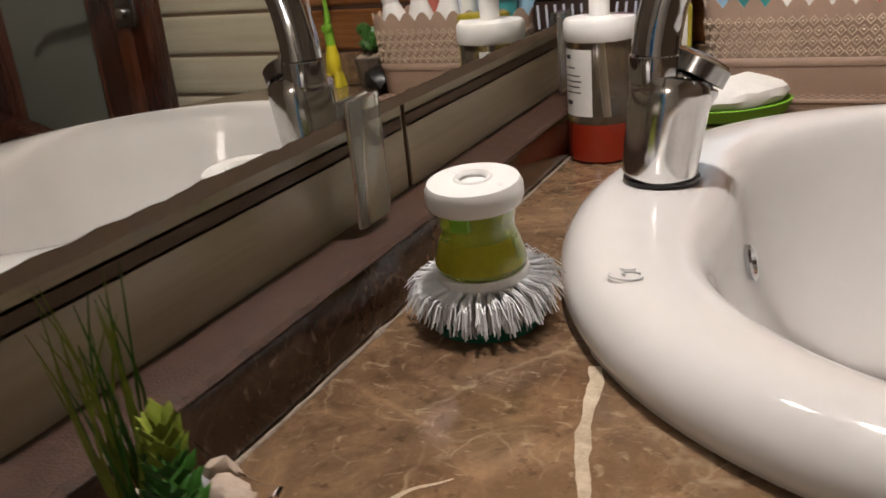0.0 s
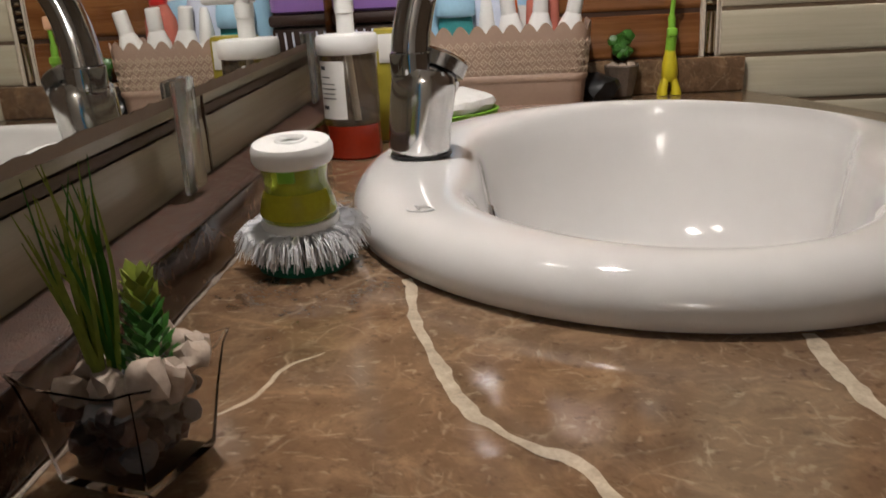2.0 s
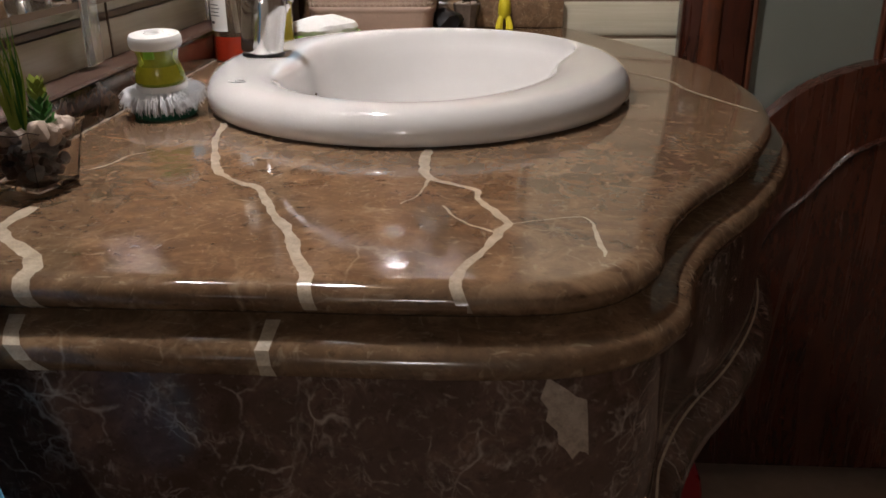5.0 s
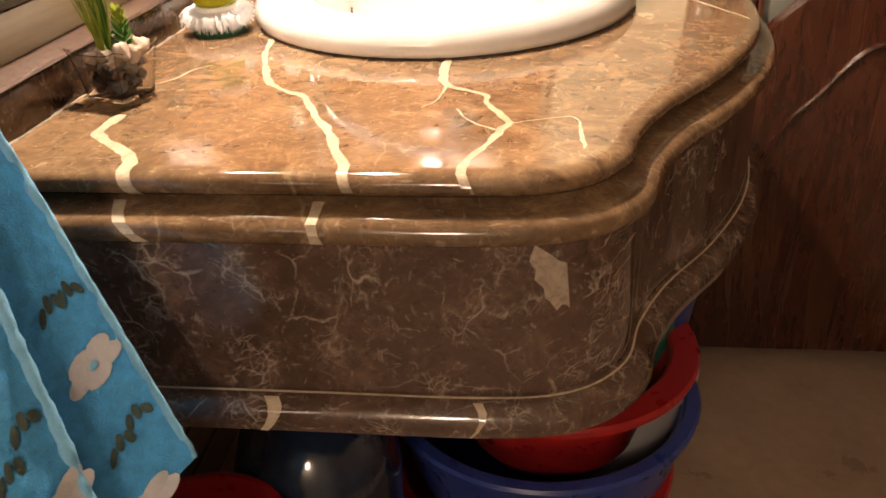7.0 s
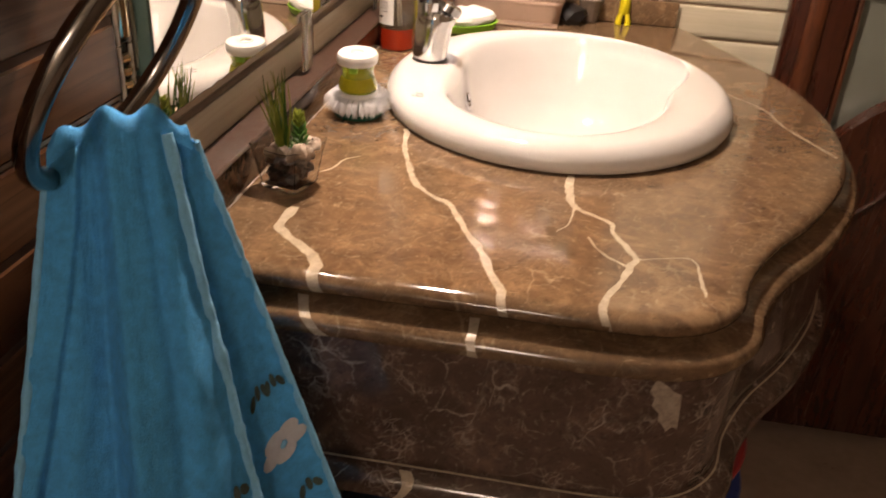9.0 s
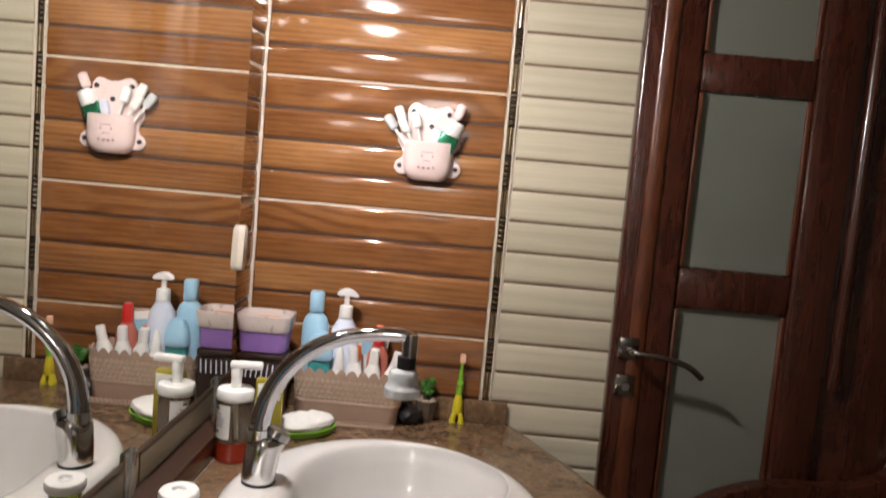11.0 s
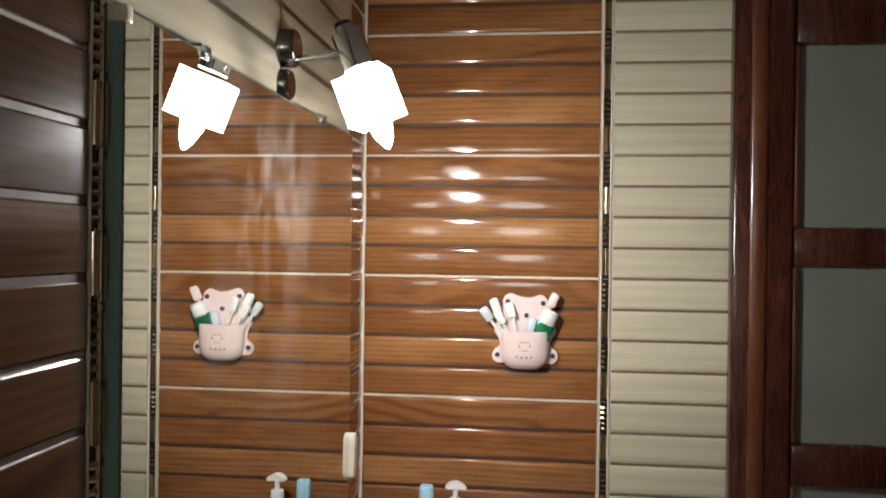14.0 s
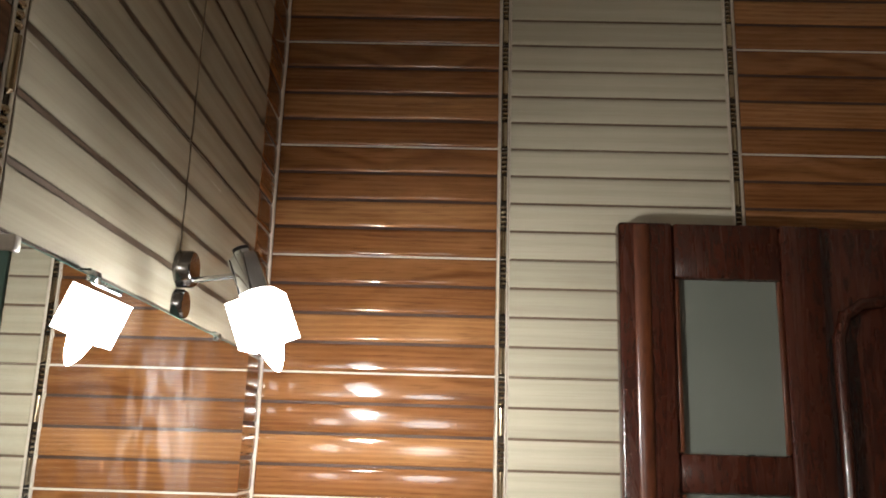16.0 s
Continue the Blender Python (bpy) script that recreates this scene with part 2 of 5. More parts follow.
M["frosted"] = frosted_mat()


# ---------------------------------------------------------------- mesh helpers
def mesh_of(name, bm, mats, sharp=38):
    bmesh.ops.recalc_face_normals(bm, faces=bm.faces[:])
    for f in bm.faces:
        f.smooth = True
    for e in bm.edges:
        e.smooth = len(e.link_faces) == 2 and e.calc_face_angle(3.2) < radians(sharp)
    me = bpy.data.meshes.new(name)
    bm.to_mesh(me)
    bm.free()
    for mt in mats if isinstance(mats, (list, tuple)) else [mats]:
        me.materials.append(mt)
    return me


def link(name, me, parent=None, label="", m=None):
    ob = new(name, me)
    ob.parent = parent
    if m is not None:
        ob.matrix_basis = m
    if label:
        ob["label"] = label
    return ob


def part(name, bm, mats, parent=None, label="", m=None, sharp=38):
    """Links a bmesh as ONE mesh object, under a thing or under a part."""
    return link(name, mesh_of(name, bm, mats, sharp), parent, label, m)


def empty(name, m, label, category, group="", kind=""):
    ob = new(name)
    ob.empty_display_size = 0.02
    ob.matrix_basis = m
    return tagged(ob, label, category, group, kind)


def box(bm, x0, x1, y0, y1, z0, z1, bevel=0.0, mat=0, seg=2):
    """A box with rounded edges."""
    r = bmesh.ops.create_cube(bm, size=1.0)
    vs = r["verts"]
    for v in vs:
        v.co = Vector((x0 + (v.co.x + 0.5) * (x1 - x0), y0 + (v.co.y + 0.5) * (y1 - y0), z0 + (v.co.z + 0.5) * (z1 - z0)))
    fs = list({f for v in vs for f in v.link_faces})
    if bevel:
        es = list({e for v in vs for e in v.link_edges})
        out = bmesh.ops.bevel(bm, geom=es, offset=bevel, segments=seg, profile=0.5, affect="EDGES")
        fs = list(set(out["faces"]) | {f for f in fs if f.is_valid})
    for f in fs:
        f.material_index = mat
    return bm


def loft(bm, rings, closed=True, cap0=True, cap1=True, mat=0):
    """Joins rings of points, one after another, into a skin."""
    vr = [[bm.verts.new(p) for p in r] for r in rings]
    n = len(vr[0])
    for a, b in zip(vr, vr[1:]):
        for i in range(n if closed else n - 1):
            j = (i + 1) % n
            bm.faces.new((a[i], a[j], b[j], b[i])).material_index = mat
    if cap0 and closed:
        bm.faces.new(vr[0]).material_index = mat
    if cap1 and closed:
        bm.faces.new(vr[-1]).material_index = mat
    return vr


def circle(r, z, n=32, cx=0.0, cy=0.0, sx=1.0, sy=1.0, power=2.0):
    out = []
    for i in range(n):
        a = 2 * math.pi * i / n
        c, s = math.cos(a), math.sin(a)
        k = 2 / power
        out.append((cx + sx * r * math.copysign(abs(c) ** k, c), cy + sy * r * math.copysign(abs(s) ** k, s), z))
    return out


def lathe(bm, profile, n=32, cx=0.0, cy=0.0, sx=1.0, sy=1.0, power=2.0, cap0=True, cap1=True, mat=0):
    """Turns (radius, height) pairs round z."""
    return loft(bm, [circle(max(r, 1e-5), z, n, cx, cy, sx, sy, power) for r, z in profile], True, cap0, cap1, mat)


def tube(bm, pts, radii, n=14, mat=0, cap=True):
    """A round bar along points."""
    pts = [Vector(p) for p in pts]
    radii = float(radii) if isinstance(radii, (int, float)) else [float(r) for r in radii]
    if isinstance(radii, float):
        radii = [radii] * len(pts)
    rings, side = [], None
    for i, p in enumerate(pts):
        d = (pts[min(i + 1, len(pts) - 1)] - pts[max(i - 1, 0)]).normalized()
        if side is None:
            side = d.cross(Vector((0, 0, 1)) if abs(d.z) < 0.9 else Vector((1, 0, 0))).normalized()
        side = (side - d * side.dot(d)).normalized()
        up = d.cross(side)
        rings.append([p + radii[i] * (math.cos(2 * math.pi * k / n) * side + math.sin(2 * math.pi * k / n) * up) for k in range(n)])
    loft(bm, rings, True, cap, cap, mat)


def smooth_path(pts, n=8, closed=False):
    """A Catmull-Rom curve through points."""
    P = [Vector(p) for p in pts]
    out, m = [], len(P)
    for i in range(m if closed else m - 1):
        a, b, c, d = (P[(i - 1) % m], P[i], P[(i + 1) % m], P[(i + 2) % m]) if closed else (P[max(i - 1, 0)], P[i], P[i + 1], P[min(i + 2, m - 1)])
        for k in range(n):
            u = k / n
            out.append(0.5 * (2 * b + (c - a) * u + (2 * a - 5 * b + 4 * c - d) * u * u + (3 * b - a - 3 * c + d) * u ** 3))
    if not closed:
        out.append(P[-1])
    return out


def prism(bm, outline, y0, y1, mat=0, bevel=0.0, seg=2):
    """An outline in x and z, given thickness along y."""
    a = [bm.verts.new((x, y0, z)) for x, z in outline]
    b = [bm.verts.new((x, y1, z)) for x, z in outline]
    n = len(outline)
    fs = [bm.faces.new(a), bm.faces.new(b)] + [bm.faces.new((a[i], a[(i + 1) % n], b[(i + 1) % n], b[i])) for i in range(n)]
    for f in fs:
        f.material_index = mat
    if bevel:
        es = list(set(fs[0].edges) | set(fs[1].edges))
        bmesh.ops.bevel(bm, geom=es, offset=bevel, segments=seg, profile=0.5, affect="EDGES")
    return bm


# ---------------------------------------------------------------- the room
ROOM_X, ROOM_Y, TOP = 1.75, -3.0, 2.78
Z_JOINT, ROW = 1.02, 0.25

bm = bmesh.new()
box(bm, -0.15, ROOM_X + 0.15, ROOM_Y - 0.15, 0.15, -0.12, 0.0)
floor = tagged(part("floor", bm, M["floor"]), "beige glazed bathroom floor", "floor", kind="structure")
bm = bmesh.new()
box(bm, -0.15, ROOM_X + 0.15, ROOM_Y - 0.15, 0.15, TOP, TOP + 0.1)
tagged(part("ceiling", bm, M["plaster"]), "pale plain plaster ceiling", "ceiling", kind="structure")
bm = bmesh.new()
box(bm, -0.15, ROOM_X + 0.15, -0.0058, 0.15, 0.0, TOP)
wall_end = tagged(part("wall_end", bm, M["grout"]), "wall of wood-print and cream plank tiles with white joints", "wall", kind="structure")
bm = bmesh.new()
box(bm, -0.15, 0.0058, ROOM_Y, -0.006, 0.0, TOP)
wall_mirror = tagged(part("wall_mirror", bm, M["grout"]), "wall of cream and wood-print plank tiles behind the mirror", "wall", kind="structure")
bm = bmesh.new()
box(bm, ROOM_X, ROOM_X + 0.15, ROOM_Y, 0.002, 0.0, TOP)
tagged(part("wall_side", bm, M["groove"]), "dark brown tiled side wall", "wall", kind="structure")
bm = bmesh.new()
box(bm, -0.15, ROOM_X + 0.15, ROOM_Y - 0.15, ROOM_Y, 0.0, TOP)
tagged(part("wall_back", bm, M["plaster"]), "plain plastered wall", "wall", kind="structure")


# ---------------------------------------------------------------- vanity counter
def offset(path, d):
    out = []
    for i, p in enumerate(path):
        t = (path[min(i + 1, len(path) - 1)] - path[max(i - 1, 0)]).normalized()
        out.append(Vector((p.x + t.y * d, p.y - t.x * d, 0)))
    return out


EDGE = smooth_path([(0.0, -1.105, 0), (0.15, -1.105, 0), (0.30, -1.105, 0), (0.43, -1.105, 0), (0.495, -1.093, 0), (0.535, -1.055, 0), (0.552, -0.995, 0), (0.585, -0.925, 0),
                    (0.640, -0.842, 0), (0.690, -0.740, 0), (0.718, -0.640, 0), (0.728, -0.540, 0), (0.722, -0.430, 0), (0.700, -0.330, 0),
                    (0.660, -0.225, 0), (0.605, -0.100, 0), (0.560, -0.003, 0)], 6)
PROFILE = [(-0.018, 0.850), (-0.008, 0.8490), (-0.002, 0.8455), (0.0, 0.841), (-0.002, 0.8355), (-0.007, 0.8310), (-0.014, 0.8285), (-0.018, 0.8262), (-0.013, 0.8240),
           (0.007, 0.8228), (0.0165, 0.8195), (0.0210, 0.8125), (0.0190, 0.8050), (0.011, 0.8000), (0.002, 0.7985)]
APRON = [(0.006, 0.803), (0.006, 0.665), (0.009, 0.6635), (0.013, 0.6620), (0.020, 0.6580), (0.025, 0.6520), (0.027, 0.6440), (0.026, 0.6370), (0.020, 0.6320), (0.009, 0.6300), (-0.02, 0.630)]

vanity = empty("vanity_counter", pose(0, 0, 0), "brown marble vanity counter with cream veins and a bow front", "counter")
BASIN = (0.347, -0.535)


def slab(profile, bottom=False):
    bm = bmesh.new()
    rings = [[Vector((p.x, p.y, z)) for p in offset(EDGE, d)] for d, z in profile]
    vr = loft(bm, rings, closed=False)
    return bm, vr


bm, vr = slab(PROFILE)
corner = [bm.verts.new((0.0, -0.003, 0.85))]
loop = vr[0] + corner
edges = []
for a, b in zip(loop, loop[1:] + loop[:1]):
    edges.append(bm.edges.get((a, b)) or bm.edges.new((a, b)))
hole = [bm.verts.new(p) for p in circle(1.0, 0.85, 64, *BASIN, 0.212, 0.258)]
for a, b in zip(hole, hole[1:] + hole[:1]):
    edges.append(bm.edges.new((a, b)))
bmesh.ops.triangle_fill(bm, edges=edges, use_beauty=True)
part("countertop", bm, M["marble"], vanity, "polished brown marble top with a double rolled edge", sharp=80)
bm, vr = slab(APRON)
part("apron", bm, M["marble_dark"], vanity, "dark brown marble apron with a moulded foot")
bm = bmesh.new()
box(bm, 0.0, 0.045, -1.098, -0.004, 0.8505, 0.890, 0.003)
part("upstand", bm, M["marble_shaded"], vanity, "marble upstand along the mirror wall, shade of its front put in colour")
bm = bmesh.new()
rings = []
for i in range(181):
    y = -1.0975 + 1.0715 * i / 180
    chip = 0.0016 * noise.noise(Vector((3, y * 60, 0))) + 0.0012 * noise.noise(Vector((7, y * 190, 0)))
    dip = 0.0012 * noise.noise(Vector((1, y * 45, 4))) + 0.0010 * noise.noise(Vector((5, y * 170, 2)))
    rings.append([(0.006, y, 0.8902), (0.0455, y, 0.8902), (0.0462 + chip * 0.5, y, 0.8915), (0.0440 + chip, y, 0.8940 + dip), (0.034 + chip, y, 0.8950 - dip), (0.022, y, 0.8946 + dip), (0.006, y, 0.8946)])
loft(bm, rings)
part("upstand_edge", bm, M["rough_edge"], vanity, "rough unpolished top edge of the upstand", sharp=20)
# dusty sealant along the foot of the upstand
bm = bmesh.new()
pts = [(0.0462 + 0.0008 * noise.noise(Vector((0, y * 40, 0))), y, 0.8506) for y in np.linspace(-1.085, -0.05, 170)]
tube(bm, pts, [max(0.0002, 0.0012 + 0.0016 * noise.noise(Vector((2, p[1] * 55, 1)))) for p in pts], 6)
part("sealant", bm, M["vein_dull"], vanity, "thin dusty sealant along the upstand")
bm = bmesh.new()
box(bm, 0.0455, 0.548, -0.024, -0.004, 0.8505, 0.897, 0.003)
part("upstand", bm, M["marble"], vanity)

# cream veins, let into the top
random.seed(5)


def vein(points, widths, jag=0.0016, drop=None):
    """A ribbon of calcite flush in the top; drop carries it on over the rolled edge of the near end."""
    bm = bmesh.new()
    P = smooth_path([(x, y, 0) for x, y in points], 16)
    W = np.interp(np.linspace(0, 1, len(P)), np.linspace(0, 1, len(widths)), widths)
    left, right = [], []
    for i, p in enumerate(P):
        t = (P[min(i + 1, len(P) - 1)] - P[max(i - 1, 0)]).normalized()
        w = W[i] * (0.8 + 0.45 * noise.noise(p * 45) + 0.14 * noise.noise(p * 160)) / 2
        q = p + Vector((noise.noise(p * 80), noise.noise(p * 80 + Vector((9, 3, 0))), 0)) * jag
        left.append(q + Vector((-t.y, t.x, 0)) * w)
        right.append(q - Vector((-t.y, t.x, 0)) * w)
    for a, b in zip(left, right):
        a.z = b.z = 0.8504
    if drop:
        shift, prof = drop
        x0, x1, a0 = left[-1].x, right[-1].x, len(left)
        for k, (d, z) in enumerate(prof):
            left.append(Vector((x0 + shift * k, -1.105 - d - 0.0005, z)))
            right.append(Vector((x1 + shift * k, -1.105 - d - 0.0005, z)))
    loft(bm, [left, right], closed=False)
    return part("vein", bm, M["vein"], vanity)


ROLL = [(d, z + 0.0004) for d, z in PROFILE[1:8]]
ROLL2 = [(d, z) for d, z in PROFILE[8:14]]
vein([(0.168, -0.722), (0.172, -0.738), (0.179, -0.783), (0.197, -0.842), (0.212, -0.883), (0.238, -0.913), (0.256, -0.926), (0.273, -0.962), (0.287, -0.992), (0.302, -1.020), (0.312, -1.050), (0.329, -1.088)], [0.009, 0.008, 0.008, 0.010, 0.009, 0.008, 0.007, 0.009, 0.010, 0.010, 0.011, 0.011], drop=(0.0015, ROLL))
vein([(0.377, -0.812), (0.377, -0.858), (0.384, -0.895), (0.408, -0.915), (0.422, -0.927), (0.424, -0.948), (0.437, -0.977), (0.445, -0.998), (0.438, -1.013), (0.432, -1.038), (0.420, -1.066), (0.414, -1.089)], [0.012, 0.011, 0.009, 0.006, 0.006, 0.006, 0.007, 0.007, 0.008, 0.007, 0.008, 0.009], drop=(0.0022, ROLL))
vein([(0.399, -0.962), (0.410, -0.988), (0.433, -1.012), (0.440, -1.010)], [0.002, 0.003, 0.003, 0.001])
vein([(0.384, -0.900), (0.379, -0.938), (0.368, -0.960)], [0.004, 0.002, 0.001])
vein([(0.446, -0.997), (0.483, -0.984), (0.499, -0.988), (0.502, -1.033), (0.502, -1.052)], [0.0015, 0.001, 0.003, 0.004, 0.002])
vein([(0.108, -0.975), (0.106, -1.008), (0.111, -1.028), (0.149, -1.062), (0.162, -1.082), (0.163, -1.090)], [0.012, 0.014, 0.013, 0.013, 0.013, 0.013], drop=(0.002, ROLL))
vein([(0.575, -0.428), (0.598, -0.435), (0.640, -0.494), (0.653, -0.552), (0.687, -0.630), (0.700, -0.66)], [0.002, 0.003, 0.005, 0.005, 0.005, 0.003])
vein([(0.100, -0.890), (0.114, -0.872), (0.122, -0.841), (0.138, -0.825)], [0.001, 0.003, 0.003, 0.001])
for x, w, lean in ((0.148, 0.009, 0.0062), (0.303, 0.008, 0.0008), (0.394, 0.007, 0.0022)):
    bm = bmesh.new()
    loft(bm, [[(x + lean * k + 0.0012 * math.sin(k * 2.3), -1.105 - d - 0.0006, z) for k, (d, z) in enumerate(ROLL2)], [(x + w + lean * k * 1.1 + 0.0012 * math.sin(k * 1.7 + 1), -1.105 - d - 0.0006, z) for k, (d, z) in enumerate(ROLL2)]], closed=False)
    part("vein", bm, M["vein"], vanity)


# pale patch, foot line and foot vein on the apron
bm = bmesh.new()
rim = [(0.467, 0.799), (0.473, 0.795), (0.479, 0.790), (0.484, 0.784), (0.4905, 0.782), (0.492, 0.765), (0.494, 0.740), (0.484, 0.7405), (0.479, 0.750), (0.475, 0.753), (0.474, 0.763), (0.467, 0.770), (0.468, 0.778), (0.463, 0.786)]
c0 = bm.verts.new((0.481, -1.0995, 0.769))
ring0 = [bm.verts.new((x, -1.0995, z)) for x, z in rim]
patch_y = [min(offset(EDGE, 0.0062), key=lambda p: abs(p.x - v.co.x) + (0 if p.y < -1.0 else 9)).y for v in ring0 + [c0]]
for v, y in zip(ring0 + [c0], patch_y):
    v.co.y = y - 0.0012
for a, b in zip(ring0, ring0[1:] + ring0[:1]):
    bm.faces.new((a, b, c0))
part("vein", bm, M["vein_dull"], vanity, "pale calcite patch in the apron")
bm = bmesh.new()
lo, hi = [], []
for i, (p, q) in enumerate(zip(offset(EDGE, 0.0085), offset(EDGE, 0.0104))):
    w = 0.0006 + 0.0006 * noise.noise(p * 40)
    hi.append(Vector((p.x, p.y, 0.6640 + w * 0.5)))
    lo.append(Vector((q.x, q.y, 0.6637)))
loft(bm, [lo, hi], closed=False)
part("foot_line", bm, M["vein"], vanity, "thin white joint above the moulded foot")
FOOT = APRON[3:9]
for fx, fw in ((0.250, 0.010), (0.420, 0.005)):
    bm = bmesh.new()
    loft(bm, [[(fx + 0.006 * math.sin(k * 0.9), -1.1050 - FOOT[k][0] - 0.0007, FOOT[k][1]) for k in range(6)], [(fx + fw + 0.007 * math.sin(k * 0.9 + 0.4), -1.1050 - FOOT[k][0] - 0.0007, FOOT[k][1]) for k in range(6)]], closed=False)
    part("vein", bm, M["vein"], vanity)


# ---------------------------------------------------------------- basin
def basin():
    cx, cy = BASIN
    bm = bmesh.new()
    n = 144

    def shelf(a):
        """How far the flat shelf beside the bowl pushes its edge inwards."""
        turn = (-180, -104, -92, -80, -65, -48, -30, -15, -3, 6, 12, 17, 22, 28, 36, 180)
        push = (1, 1, 0.985, 0.93, 0.82, 0.73, 0.67, 0.645, 0.64, 0.67, 0.72, 0.80, 0.90, 0.97, 1, 1)
        return sum(float(np.interp(math.degrees(a) + d, turn, push)) * w for d, w in ((-12, 0.12), (-6, 0.23), (0, 0.30), (6, 0.23), (12, 0.12)))

    def inner(a, k):
        """The bowl's opening, with the tap deck pushing into it."""
        bite = 0.026 * math.exp(-((abs(abs(a) - math.pi)) / 0.42) ** 2)
        s = shelf(a)
        k = 0.93 * s * (k / 0.93) ** (0.8 + 0.2 * (s - 0.64) / 0.36) if k < 0.93 else k * s
        return (cx + 0.026 + (0.192 - bite) * k * math.cos(a), cy + (0.240 - bite * 0.4) * k * math.sin(a))

    def ring(f):
        return [f(-math.pi + 2 * math.pi * i / n) for i in range(n)]

    rings = []
    for k, z in ((0.965, 0.8502), (0.995, 0.853), (1.0, 0.860), (0.99, 0.870), (0.965, 0.878), (0.935, 0.8825), (0.90, 0.8845)):
        rings.append(ring(lambda a: (cx + 0.240 * k * math.cos(a), cy + 0.283 * k * math.sin(a), z)))

    def between(u, z):
        def f(a):
            x, y = inner(a, 1.0)
            return (cx + 0.2133 * math.cos(a)) * (1 - u) + x * u, (cy + 0.2547 * math.sin(a)) * (1 - u) + y * u, z
        return f
    for u, z in ((0.45, 0.8848), (0.68, 0.8835), (0.82, 0.8810), (0.92, 0.8770), (1.0, 0.8700)):
        rings.append(ring(between(u, z)))
    for k, z in ((0.985, 0.862), (0.968, 0.848), (0.94, 0.82), (0.88, 0.785), (0.78, 0.752), (0.60, 0.728), (0.38, 0.716), (0.16, 0.711), (0.10, 0.709)):
        rings.append(ring(lambda a: (*inner(a, k), z)))
    loft(bm, rings, True, False, True)
    return bm


basin_thing = empty("basin", pose(0, 0, 0), "oval white ceramic drop-in washbasin set in the marble counter", "washbasin")
part("bowl", basin(), M["ceramic"], basin_thing, "glossy white ceramic bowl with a rolled rim", sharp=170)


# ---------------------------------------------------------------- tap
def tap():
    t = empty("basin_tap", pose(0.160, -0.525, 0.885), "tall chrome gooseneck mixer tap on the basin deck", "tap")
    bm = bmesh.new()
    lathe(bm, [(0.0238, 0.0), (0.0250, 0.001), (0.0250, 0.003), (0.0225, 0.0035)], 40)
    part("base_ring", bm, M["black"], t, "black rubber seal")
    bm = bmesh.new()
    tube(bm, [(-0.0015, 0, 0.004), (-0.0012, 0, 0.006), (0.000, 0.001, 0.022), (0.0030, 0.002, 0.045), (0.0052, 0.003, 0.059), (0.0060, 0.0035, 0.064), (0.0064, 0.004, 0.067), (0.0066, 0.0042, 0.0685)], [0.0240, 0.0247, 0.0250, 0.0258, 0.0262, 0.0256, 0.0235, 0.0200], 48)
    part("body", bm, M["chrome_satin"], t)
    bm = bmesh.new()
    lathe(bm, [(0.0150, 0.058), (0.0160, 0.0625), (0.0163, 0.064), (0.0163, 0.0655), (0.0155, 0.066), (0.0155, 0.0665), (0.0166, 0.067), (0.0168, 0.0825), (0.0160, 0.0835)], 36, -0.0035, -0.003)
    part("collar", bm, M["chrome"], t)
    bm = bmesh.new()
    pts = smooth_path([(-0.0035, -0.003, 0.083), (-0.001, -0.002, 0.103), (0.008, 0, 0.133), (0.030, 0, 0.172), (0.068, 0, 0.207), (0.115, 0, 0.229), (0.160, 0, 0.237), (0.195, 0, 0.238), (0.2055, 0, 0.235)], 7)
    rr = np.interp(np.linspace(0, 1, len(pts)), [0, 0.3, 0.55, 1], [0.0158, 0.0142, 0.0118, 0.0088])
    tube(bm, pts, list(rr), 20)
    part("spout", bm, M["chrome"], t)
    bm = bmesh.new()
    lathe(bm, [(0.0085, 0.207), (0.0112, 0.208), (0.0112, 0.238), (0.0105, 0.2415), (0.007, 0.243)], 24, 0.206, 0)
    part("spout_tip", bm, M["chrome"], t)
    f = bmesh.new()
    lathe(f, [(0.010, 0.190), (0.0135, 0.191), (0.0135, 0.208), (0.010, 0.209)], 24, 0.203, 0)
    part("filter_collar", f, M["black"], t)
    f = bmesh.new()
    lathe(f, [(0.014, 0.147), (0.0255, 0.150), (0.0265, 0.162), (0.0245, 0.165), (0.0215, 0.172), (0.0225, 0.178), (0.0195, 0.186), (0.011, 0.191)], 32, 0.200, 0)
    part("filter_head", f, M["grey_plastic"], t, "pale grey plastic water filter head")
    # mixer cartridge leaning out of the body, lever cap on it
    bm = bmesh.new()
    tube(bm, [(0.0075, 0.005, 0.050), (0.0150, 0.0095, 0.0640), (0.0160, 0.0100, 0.0660)], [0.0205, 0.0208, 0.0195], 36)
    part("cartridge", bm, M["chrome_satin"], t)
    bm = bmesh.new()
    tube(bm, [(0.0163, 0.0102, 0.0666), (0.0166, 0.0104, 0.0673), (0.0212, 0.0133, 0.0765), (0.0222, 0.0139, 0.0787), (0.0226, 0.0142, 0.0796)], [0.0190, 0.0216, 0.0216, 0.0190, 0.012], 36)
    part("lever_cap", bm, M["lever_chrome"], t)
    return t


